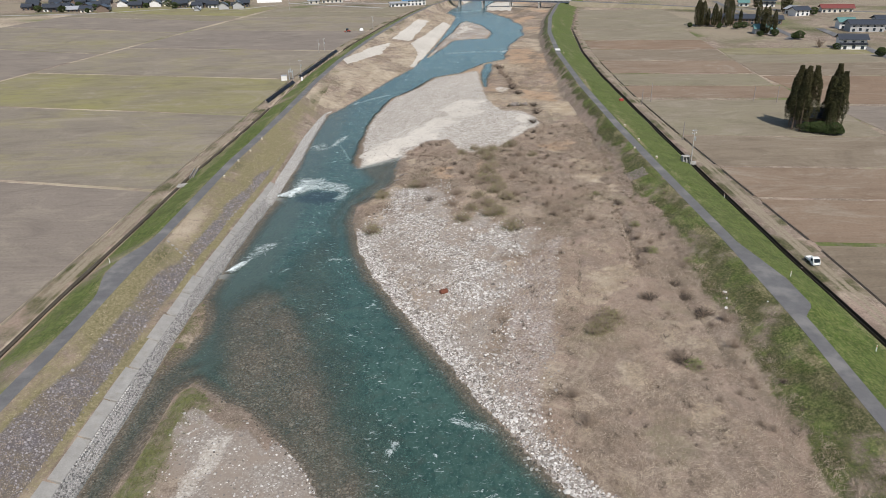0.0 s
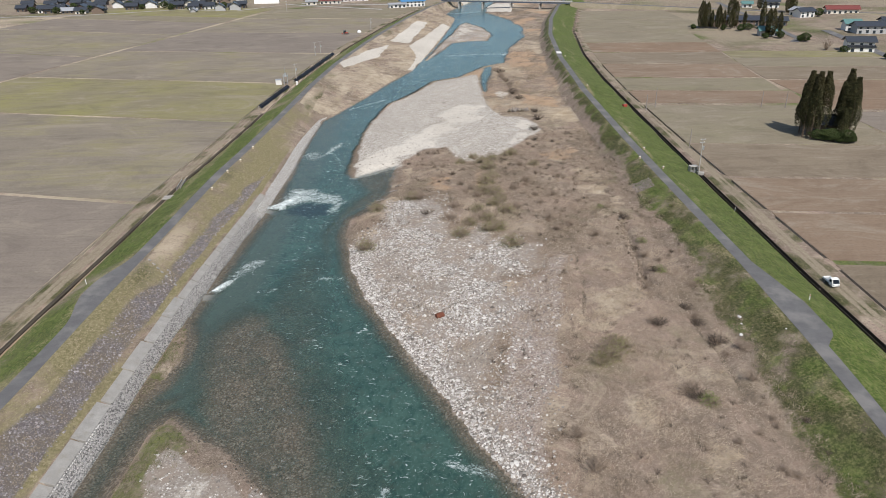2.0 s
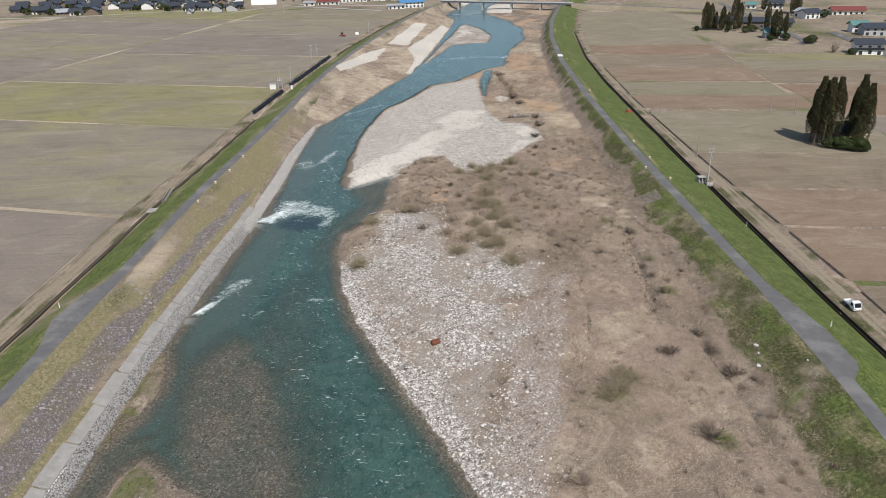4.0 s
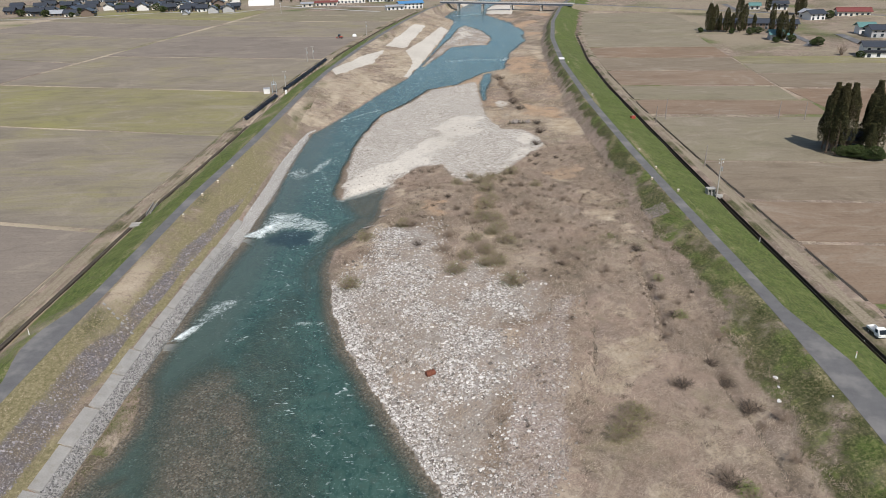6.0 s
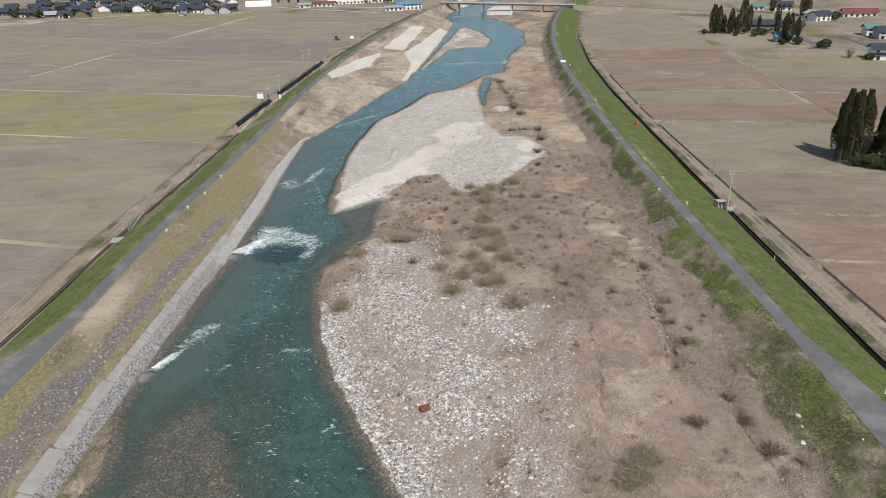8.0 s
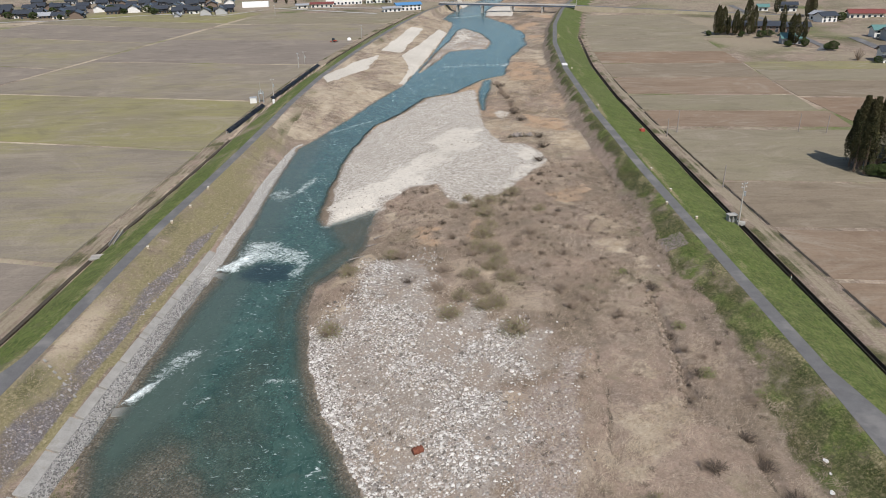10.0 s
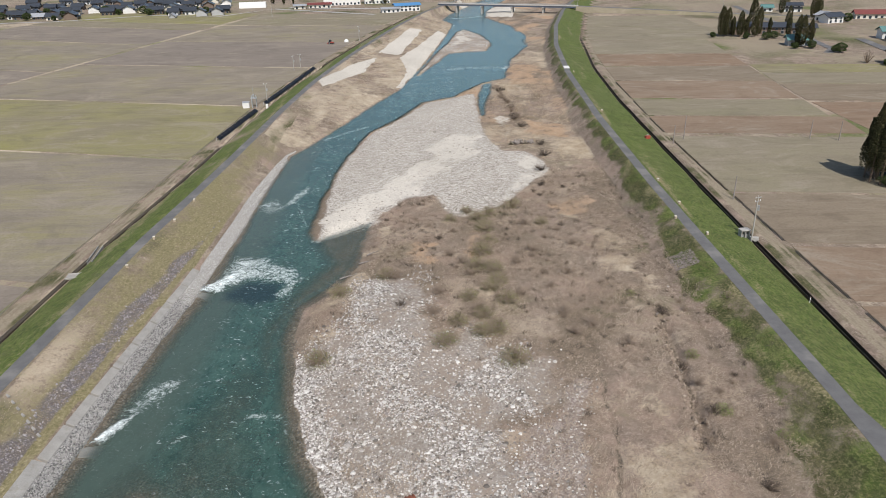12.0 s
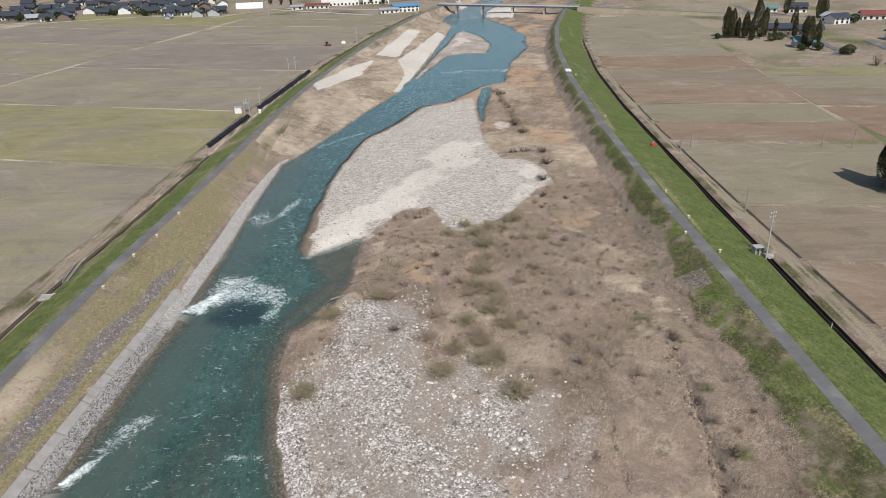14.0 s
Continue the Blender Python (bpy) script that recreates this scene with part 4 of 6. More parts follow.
def blades(n, spread, length, width, droop, flat=0.3):
    """A tuft of narrow bent blades, two triangles each."""
    v, f = [], []
    for k in range(n):
        a, r = RNG.uniform(0, 6.28), RNG.uniform(0, spread)
        x, y, l = r * math.cos(a), r * math.sin(a), length * RNG.uniform(0.6, 1.2)
        b, out = RNG.uniform(0, 6.28), RNG.uniform(flat, 1.0) * droop
        tx, ty, up = math.cos(b) * out * l, math.sin(b) * out * l, l * math.sqrt(max(0.05, 1 - out * out))
        px, py = -math.sin(b) * width, math.cos(b) * width
        i = len(v)
        v += [(x - px, y - py, -0.03), (x + px, y + py, -0.03), (x + tx * 0.5 + px, y + ty * 0.5 + py, up * 0.5), (x + tx, y + ty, up * 0.95)]
        f += [(i, i + 1, i + 2), (i, i + 2, i + 3)]
    return np.array(v), np.array(f)


def blade_material(name, lo, mid, hi, patch):
    m = Mat(name, 0.9, 0, 0.15)
    col = m.ramp(m.random(True), (0.0, lo), (0.5, mid), (1.0, hi))
    col = m.mix(m.ramp(m.noise(0.13, 4), (0.42, 0.0), (0.6, 0.65)), col, patch)
    m.color(m.mix(m.ramp(m.noise(0.075, 6, 0.7), (0.53, 0.0), (0.63, 0.5)), col, hi))
    return m.m


DEAD = blade_material("dead_stalks", (0.14, 0.106, 0.084), (0.33, 0.262, 0.2), (0.56, 0.465, 0.365), (0.3, 0.235, 0.182))
REED = blade_material("straw_reed", (0.28, 0.215, 0.145), (0.46, 0.37, 0.26), (0.64, 0.55, 0.42), (0.4, 0.31, 0.21))
WEED = blade_material("green_weed", (0.035, 0.055, 0.014), (0.075, 0.1, 0.03), (0.22, 0.205, 0.1), (0.15, 0.13, 0.07))
LAWN = blade_material("fresh_grass", (0.045, 0.082, 0.014), (0.076, 0.128, 0.024), (0.15, 0.18, 0.05), (0.125, 0.142, 0.045))


def brush_chance(x, y, q, c):
    inside = (q["bank"] > 0) & (q["river"] > 1.5) & (q["e"] < -7)
    return inside * (1 - c[0]) * (1 - c[7]) * (0.55 + 0.45 * waves(x, y, 4, 8))


bv, bf = blades(16, 1.0, 0.6, 0.017, 0.99, 0.75)
p = sample(56000, -18, 46, 55, 215, brush_chance)
scatter("dead_grass", bv, bf, p, RNG.uniform(0.6, 1.4, len(p)), DEAD, tip=0.3, label="flattened dead brown grass and weed stalks", category="grass")
p = sample(60000, -20, 48, 55, 330, lambda x, y, q, c: brush_chance(x, y, q, c) * c[2] ** 1.5)
scatter("straw", *blades(16, 1.1, 0.75, 0.013, 0.995, 0.85), p, RNG.uniform(0.6, 1.4, len(p)), REED, tip=0.4, label="pale straw-coloured fallen reeds", category="reeds")
p = sample(40000, 36, 50, 55, 300, lambda x, y, q, c: (q["e"] > -11) * (q["e"] < -2) * np.maximum(c[6], c[1]) ** 1.2 * np.clip(0.45 + 0.8 * waves(x, y, 1.4, 9), 0.08, 1))
scatter("weeds", *blades(12, 0.6, 0.34, 0.022, 0.95, 0.6), p, RNG.uniform(0.6, 1.3, len(p)), WEED, tip=0.3, label="green weeds and moss on the embankment slope", category="weeds")
p = sample(5000, -41, -27, 55, 108, lambda x, y, q, c: np.maximum((signed(FRINGE, x, y) < 0) * 0.9, c[1] * (q["bank"] > 2)) * (q["river"] > 0))
scatter("fringe_weeds", *blades(14, 0.6, 0.34, 0.016, 0.95, 0.5), p, RNG.uniform(0.6, 1.3, len(p)), WEED, tip=0.3, label="green and brown weeds at the water edge", category="weeds")
p = sample(40000, -64, 63, 55, 260, lambda x, y, q, c: (((q["d"] < -1.9) & (q["d"] > -10.6)) | ((q["e"] > 2.4) & (q["e"] < 12.4))) * c[1] * 0.9)
scatter("grass", *blades(12, 0.6, 0.16, 0.016, 0.9, 0.5), p, RNG.uniform(0.6, 1.3, len(p)), LAWN, label="short fresh green grass on the embankment", category="grass")
p = sample(9000, -52, -41, 55, 240, lambda x, y, q, c: (q["d"] > 2) * (q["bank"] < -4.6) * np.maximum(c[2], 0.2))
scatter("bank_grass", *blades(12, 0.6, 0.26, 0.014, 0.97, 0.7), p, RNG.uniform(0.6, 1.3, len(p)), DEAD, tip=0.3, label="dry grass on the river side of the embankment", category="grass")
REEDY = blade_material("dry_reed", (0.17, 0.132, 0.105), (0.35, 0.275, 0.205), (0.53, 0.435, 0.33), (0.36, 0.27, 0.19))
p = sample(15000, -45, 46, 240, 540, lambda x, y, q, c: (q["river"] > 1) * (q["bank"] < -1) * (q["d"] > 3) * 0.5 * (1 - c[7]) + (q["river"] > 1.5) * (q["bank"] > 0) * (q["e"] < -8) * (1 - c[0]) * 0.6)
scatter("far_reeds", *blades(18, 1.2, 0.95, 0.02, 0.988, 0.75), p, RNG.uniform(0.7, 1.4, len(p)), REEDY, tip=0.3, label="tall dead reeds along the upper river banks", category="reeds")

TWIG = plain("bare_twig", (0.25, 0.195, 0.15), 0.9, spread=0.35, scale=8, bump=0)
DARKTWIG = plain("dark_twig", (0.09, 0.07, 0.055), 0.9, spread=0.35, scale=8, bump=0)
BUDS = blade_material("willow_buds", (0.13, 0.125, 0.05), (0.21, 0.205, 0.09), (0.3, 0.29, 0.15), (0.2, 0.19, 0.1))
LEAFY = blade_material("young_leaf", (0.1, 0.17, 0.025), (0.17, 0.27, 0.045), (0.26, 0.36, 0.09), (0.16, 0.22, 0.05))


def twigs(n, r0, r1, length, rise, seed):
    """Bent sticks that fan out from the ground."""
    g = np.random.default_rng(seed)
    bm = bmesh.new()
    for k in range(n):
        a, out = g.uniform(0, 6.28), g.uniform(0.15, 1.0)
        foot = Vector((g.normal(0, 0.12), g.normal(0, 0.12), -0.05))
        l = length * g.uniform(0.6, 1.1)
        way = Vector((math.cos(a) * out, math.sin(a) * out, rise * g.uniform(0.6, 1.1))).normalized()
        mid = foot + way * l * 0.5
        end = mid + (way + Vector(g.normal(0, 0.28, 3))).normalized() * l * 0.5
        tube(bm, foot, mid, r0, (r0 + r1) / 2, 3), tube(bm, mid, end, (r0 + r1) / 2, r1, 3)
        for s_ in range(3):
            st = mid.lerp(end, g.uniform(0, 0.8))
            tube(bm, st, st + (way * 0.6 + Vector(g.normal(0, 0.6, 3))).normalized() * l * 0.28, r1, r1 * 0.5, 3)
    return bm


def leaf_cloud(n, radius, high, size, seed):
    g = np.random.default_rng(seed)
    bm = bmesh.new()
    for k in range(n):
        c = Vector(g.normal(0, 1, 3)).normalized() * g.uniform(0.45, 1.0)
        c = Vector((c.x * radius, c.y * radius, abs(c.z) * high + 0.1))
        u, w = Vector(g.normal(0, 1, 3)).normalized() * size, Vector(g.normal(0, 1, 3)).normalized() * size * 0.5
        bm.faces.new([bm.verts.new(c - u), bm.verts.new(c + w), bm.verts.new(c + u)])
    return bm


def shrub(kind, x, y, seed):
    """A leafless or budding river willow, about a metre and a half high."""
    word = {"bare": "leafless grey-brown shrub in dead grass", "bud": "olive willow shrub just coming into bud", "leaf": "low shrub with bright young leaves", "dark": "dark leafless twiggy shrub"}[kind]
    ob = empty("shrub", x, y, 0, 0, word, "shrub", kind + " shrubs")
    part("stem", twigs(9, 0.045, 0.02, 1.5, 0.9, seed), DARKTWIG if kind == "dark" else TWIG, ob)
    part("branchwork", twigs(60, 0.02, 0.009, 1.55, 0.75, seed + 50), DARKTWIG if kind == "dark" else TWIG, ob)
    if kind in ("bud", "leaf"):
        part("foliage", leaf_cloud(900 if kind == "bud" else 700, 1.1, 1.2, 0.075, seed + 9), BUDS if kind == "bud" else LEAFY, ob, "small new leaves")
    return ob


BARE = [(2.3, 141.8, 1.0), (-4.2, 155.3, 1.1), (19.9, 164.1, 1.1), (24.6, 154.6, 0.9), (22.9, 135.2, 0.9), (25.5, 137.1, 1.0), (8.5, 155.3, 1.0), (21.9, 140.9, 1.0), (15.5, 74.1, 1.1), (16.5, 68.7, 1.2), (22.1, 91.4, 1.2), (31.1, 99, 0.9), (38.3, 94.1, 1.1), (41.1, 91.4, 1.0), (7.3, 159.5, 1.1), (10.7, 167.1, 0.9), (3, 148.5, 1.0), (8.9, 142.6, 1.2), (15.7, 147.5, 1.1), (5, 163.1, 0.9), (20, 178, 1.0), (27.5, 167.1, 0.9), (16.7, 159.2, 1.0), (30.9, 81.6, 1.3), (39.7, 84.3, 1.1), (37.7, 101, 1.0), (35.8, 122, 1.0), (40.2, 110.3, 0.9), (29.4, 131.8, 0.9)]
BUD = [(13.3, 128.3, 1.5), (4, 133.3, 1.3), (9.3, 135.7, 1.2), (11.6, 136.3, 1.3), (12.2, 156.2, 1.4), (10.7, 163.5, 1.5), (13.2, 184, 1.2), (5.4, 181, 1.0), (9, 186, 1.0), (18.7, 189, 1.3), (23.3, 178, 1.0), (-5.8, 156.1, 1.2), (-13.2, 151.4, 1.3), (-13.8, 130.9, 1.4), (24.8, 92.1, 1.5), (23.9, 92.8, 1.5), (22.9, 89.9, 1.6), (21.3, 88.7, 1.3), (13.8, 145.5, 1.2), (11.5, 149.4, 1.2), (12, 175, 1.4), (11, 181, 1.3), (12.3, 168, 1.2), (9.4, 157.8, 1.3), (12.8, 151.9, 1.2), (7.9, 146.5, 1.1), (9.8, 140.6, 1.2), (5.9, 138.7, 1.1)]
LEAF = [(32.7, 79.7, 1.2), (37.1, 128.4, 0.9), (37, 116.2, 1.0), (33.3, 146.5, 0.7), (46.1, 140.6, 0.7), (41.7, 111.3, 0.7)]
DARK = [(-2.7, 144.5, 0.8), (36.7, 140.6, 1.0), (31.9, 98.4, 1.0), (31.5, 80.6, 1.2), (26.5, 202.6, 0.9), (35.3, 126.6, 0.9), (35.9, 116.2, 0.8), (28, 214, 1.3), (30.5, 226, 1.4), (31, 236, 1.2), (37.6, 99, 1.0), (38.5, 93.6, 1.1), (37.2, 103.9, 0.9)]
shrub_seed = 0
for kind, spots in (("bare", BARE), ("bud", BUD), ("leaf", LEAF), ("dark", DARK)):
    kinds = []
    for k, (u, v, r) in enumerate(spots):
        z = height(u * K, v * K) - 0.03
        r = r * (1.45 if v > 128 and kind in ("bare", "bud") else 1.15)
        if k < 3:
            shrub_seed += 1
            ob = shrub(kind, u * K, v * K, shrub_seed)
            kinds.append(ob)
        else:
            ob = copy_thing(kinds[k % 3], Matrix.Identity(4))
        ob.matrix_basis = pose(u * K, v * K, z, 0, 0, k * 77) @ Matrix.Diagonal((r * 1.25, r * 1.25, r, 1))
        ob.scale = (r * 1.25, r * 1.25, r)

g = np.random.default_rng(11)
wild = [(g.uniform(-1, 32), g.uniform(136, 205), g.uniform(0.7, 1.2)) for k in range(30)] + [(g.uniform(33, 42), g.uniform(62, 150), g.uniform(0.6, 1.0)) for k in range(18)] + [(24 + 4 * (335 - w) / 90 + g.normal(0, 0.7), w, g.uniform(1.2, 1.9)) for w in g.uniform(243, 335, 24)]
sources = {o["group"]: o for o in scene.objects if o.name.startswith("shrub") and "group" in o and o.parent is None}
for k, (u, v, r) in enumerate(wild):
    if signed(GRAVEL_HIGH, np.array([u * K]), np.array([v * K]))[0] < 2.5 or signed(GRAVEL_LOW, np.array([u * K]), np.array([v * K]))[0] < 1:
        continue
    src = sources["dark shrubs" if k % 3 == 0 and k >= 48 or k % 9 == 0 else "bare shrubs"]
    r = r * 0.78
    ob = copy_thing(src, Matrix.Identity(4))
    ob.matrix_basis = pose(u * K, v * K, height(u * K, v * K) - 0.03, 0, 0, k * 71) @ Matrix.Diagonal((r * 1.3, r * 1.3, r, 1))

# thin wild brush between the shrubs
p = sample(2600, -16, 46, 58, 215, lambda x, y, q, c: brush_chance(x, y, q, c) * (c[2] < 0.6) * (0.35 + 0.6 * step(125 * K, 140 * K, y)))
bm = twigs(13, 0.018, 0.008, 1.0, 0.8, 91)
bmesh.ops.triangulate(bm, faces=bm.faces)
bm.verts.ensure_lookup_table()
tv, tf = np.array([v.co[:] for v in bm.verts]), np.array([[v.index for v in f.verts] for f in bm.faces])
bm.free()
p = p[:1500]
scatter("brush", tv, tf, p, RNG.uniform(0.5, 1.3, len(p)), DARKTWIG, tip=0.1, label="leafless brown brushwood over the flood plain", category="brush")

# clods of earth along the deepest runnel
r = np.array(RIFT_A, float) * K
y = RNG.uniform(r[0, 1], r[-1, 1], 170)
x = np.interp(y, r[:, 1], r[:, 0]) - 0.7 + RNG.normal(0, 0.6, 170)
CLOD = stone_material("dry_clod", (0.1, 0.076, 0.058), (0.22, 0.17, 0.13), (0.42, 0.345, 0.275))
scatter("clods", SV, SF, np.stack([x, y, land(x, y)[0] + 0.1], -1), RNG.uniform(0.1, 0.36, 170), CLOD, (1, 1, 0.8), 0.35, label="broken clods of earth along an eroded runnel", category="earth")

# ================= stone-faced river wall on the left bank =================
COBBLE = stone_material("set_stone", (0.1, 0.096, 0.092), (0.2, 0.19, 0.182), (0.46, 0.44, 0.42))
PALESTONE = stone_material("pale_set_stone", (0.2, 0.185, 0.17), (0.38, 0.36, 0.335), (0.62, 0.6, 0.57))
MORTAR = concrete_material("mortar", (0.36, 0.345, 0.325))
SLAB = concrete_material("slab_concrete", (0.31, 0.297, 0.275))
wall = tagged(new("revetment"), "concrete slab ledge over a stone-set river wall", "river wall", kind="structure")


def bank_x(v):
    return float(line(LEFT_BANK, np.array([v * K]))[0])


edges = [-100.0]
while edges[-1] < 156:
    edges.append(edges[-1] + (7.3 if edges[-1] < 100 else 6.2))
for a, b in zip(edges, edges[1:]):
    bm = bmesh.new()
    y0, y1 = a * K + 0.35, b * K - 0.05
    x0, x1 = bank_x(a), bank_x(b)
    wide = (1.9 if a < 110 else 1.5) + 0.25 * math.sin(a * 3.1)
    low_, back = 1.75, 2.45
    co = [(x0 - 1.55, y0, low_), (x1 - 1.55, y1, low_), (x1 - 1.55 - wide, y1, back), (x0 - 1.55 - wide, y0, back)]
    top = [bm.verts.new(c) for c in co]
    bot = [bm.verts.new((c[0], c[1], c[2] - 0.7)) for c in co]
    bm.faces.new(top), bm.faces.new(bot[::-1])
    for k in range(4):
        bm.faces.new((top[k], bot[k], bot[(k + 1) % 4], top[(k + 1) % 4]))
    bmesh.ops.bevel(bm, geom=[e for e in bm.edges if all(v in top for v in e.verts)], offset=0.05, segments=1, affect="EDGES")
    bmesh.ops.recalc_face_normals(bm, faces=bm.faces)
    part("concrete_slab", bm, SLAB, wall)
bm = bmesh.new()
rows = []
for v in np.arange(-100, 239, 2.0):
    x = bank_x(v)
    w = float(np.interp(v, [160, 162, 195, 224, 238], [1.62, 2.0, 2.1, 1.3, 0.5]))
    rows.append([bm.verts.new((x - w, v * K, 1.72 if v < 161 else 0.95 * w)), bm.verts.new((x + 0.25, v * K, -0.4)), bm.verts.new((x - w, v * K, -0.6))])
for q, r in zip(rows, rows[1:]):
    bm.faces.new((q[0], q[1], r[1], r[0])), bm.faces.new((q[2], q[0], r[0], r[2]))
part("mortar_bed", bm, MORTAR, wall, "pale mortar between the set stones")
v = RNG.uniform(40, 238, 15800)
t = RNG.uniform(0.0, 1.0, 15800)
w = np.interp(v, [160, 162, 195, 224, 238], [1.62, 2.0, 2.1, 1.3, 0.5])
x = line(LEFT_BANK, v * K) - w + t * (w + 0.25)
z = np.where(v < 161, 1.72, 0.95 * w) * (1 - t) - 0.4 * t
near = v < 150
for flag, m, lab in ((near, COBBLE, "dark stones set in the wall"), (~near, PALESTONE, "pale stones of the wall")):
    ob = scatter("set_stones", SV, SF, np.stack([x, v * K, z - 0.02], -1)[flag], RNG.uniform(0.08, 0.17, int(flag.sum())), m, (1, 1, 0.8), 0.2)
    ob.parent = wall
    tagged(ob, lab, kind="stuff")
shapes = []
for k in range(6):
    bm = bmesh.new()
    bmesh.ops.create_icosphere(bm, subdivisions=1, radius=1)
    for q in bm.verts:
        q.co = Vector((q.co.x, q.co.y * 1.1, q.co.z * 0.7)) * (1 + 0.2 * noise.noise(q.co * 2 + Vector((k * 7, 0, 0))))
    me = bpy.data.meshes.new("stone")
    bm.to_mesh(me)
    bm.free()
    me.materials.append(PALESTONE if k == 0 else COBBLE)
    shapes.append(me)
for k in range(300):
    row, col = divmod(k, 6)
    y = (64 + row * 0.3 + 0.05 * (k * 37 % 5)) * K
    t = (col + 0.5) / 6
    ob = new("stone", shapes[(k * 7) % 6])
    ob.parent = wall
    r_ = 0.13 + 0.05 * (k * 53 % 10) / 10
    ob.matrix_basis = pose(bank_x(y / K) - 1.62 + t * 1.87, y, 1.72 * (1 - t) - 0.4 * t, 0, 45, k * 61) @ Matrix.Diagonal((r_, r_, r_, 1))
# submerged concrete sills below the riffles
for u, v, l, turn in ((-36.6, 114.6, 7.0, 9), (-35.8, 153.6, 4.5, -20)):
    bm = bmesh.new()
    box(bm, 0, 0, 0, l, 2.2, 0.9, 0, 0.08)
    ob = tagged(part("sill", bm, SLAB), "submerged concrete sill across the current by the wall", "sill", kind="structure")
    ob.matrix_basis = pose(u * K, v * K, -1.05, 0, 0, turn)

# ================= trees =================
BARK = plain("bark", (0.13, 0.095, 0.07), 0.9, spread=0.3, scale=4)
CEDAR = blade_material("cedar_needles", (0.022, 0.026, 0.014), (0.046, 0.048, 0.022), (0.09, 0.082, 0.036), (0.066, 0.056, 0.028))
BROAD = blade_material("evergreen_leaves", (0.02, 0.035, 0.012), (0.045, 0.065, 0.022), (0.085, 0.11, 0.04), (0.05, 0.065, 0.025))


def crown(n, profile, high, base, leaf, seed, lumps=9):
    """Foliage of many small tufts about a stem, with an uneven outline and gaps."""
    g = np.random.default_rng(seed)
    h = base + (high - base) * np.sqrt(g.uniform(0, 1, n)) if profile == "column" else base + (high - base) * g.uniform(0, 1, n)
    t = (h - base) / (high - base)
    r = {"column": (0.35 + 0.65 * np.sin(np.clip(t * 0.94 + 0.12, 0, 1) * np.pi) ** 0.7) * (1.1 - 0.35 * t), "round": np.sqrt(np.clip(1 - (2 * t - 1) ** 2, 0.02, 1)), "poplar": np.sin(np.clip(t * 0.9 + 0.12, 0, 1) * np.pi) ** 0.6}[profile]
    a = g.uniform(0, 2 * np.pi, n)
    lumps = 26
    la, lh, ls = g.uniform(0, 2 * np.pi, lumps), g.uniform(base, high, lumps), g.uniform(-0.5, 0.5, lumps)
    for q, w, s_ in zip(la, lh, ls):
        r = r * (1 + s_ * np.exp(-((np.angle(np.exp(1j * (a - q))) / 0.7) ** 2) - ((h - w) / (0.13 * high)) ** 2))
    r = r * (0.5 + 0.5 * g.uniform(0, 1, n) ** 0.4)
    return np.stack([r * np.cos(a), r * np.sin(a), h], -1)


def foliage(name, pts, wide, leaf, material, parent, seed):
    g = np.random.default_rng(seed)
    c = pts * np.array([wide, wide, 1])
    n = len(c)
    k = g.normal(0, 1, (n, 3, 3))
    k = k / np.linalg.norm(k, axis=2, keepdims=True) * leaf * g.uniform(0.6, 1.3, (n, 1, 1))
    v = (c[:, None, :] + k * np.array([1, 1, 0.75])).reshape(-1, 3)
    me = bpy.data.meshes.new(name)
    me.vertices.add(len(v)), me.vertices.foreach_set("co", v.ravel())
    me.loops.add(len(v)), me.loops.foreach_set("vertex_index", np.arange(len(v)))
    me.polygons.add(n), me.polygons.foreach_set("loop_start", np.arange(0, len(v), 3))
    me.update(calc_edges=True)
    me.materials.append(material)
    ob = new(name, me)
    ob.parent = parent
    return ob


def tree(profile, high, wide, seed, label, group):
    ob = empty("tree", 0, 0, 0, 0, label, "tree", group)
    g = np.random.default_rng(seed)
    bm = bmesh.new()
    tube(bm, (0, 0, -0.3), (0.1, 0, high * 0.5), 0.032 * high * 0.5, 0.018 * high * 0.5, 7)
    tube(bm, (0.1, 0, high * 0.5), (0, 0.1, high * 0.94), 0.018 * high * 0.5, 0.03, 6)
    for k in range(14):
        z, a = high * g.uniform(0.2, 0.85), g.uniform(0, 6.28)
        tube(bm, (0.05, 0, z), (wide * 0.7 * math.cos(a), wide * 0.7 * math.sin(a), z + 0.12 * high), 0.05, 0.015, 4)
    part("trunk", bm, BARK, ob)
    base = {"column": 0.13, "round": 0.12, "poplar": 0.08}[profile] * high
    pts = crown(13000 if profile == "column" else 7000, profile, high, base, 0, seed)
    foliage("crown", pts, wide, {"column": 0.3, "poplar": 0.3, "round": 0.17}[profile], BROAD if profile == "round" else CEDAR, ob, seed)
    return ob


def plant(made, spots, pick):
    for k, (u, v, r) in enumerate(spots):
        src = made[pick[k % len(pick)]]
        ob = src if not src.get("set") else copy_thing(src, Matrix.Identity(4))
        if not src.get("set"):
            src["set"] = 1
        s_ = (r * (0.92 + 0.16 * ((k * 37) % 10) / 10), r * (0.92 + 0.16 * ((k * 53) % 10) / 10), r)
        ob.matrix_basis = pose(u * K, v * K, FIELD_Z, 0, 0, k * 67) @ Matrix.Diagonal((*s_, 1))


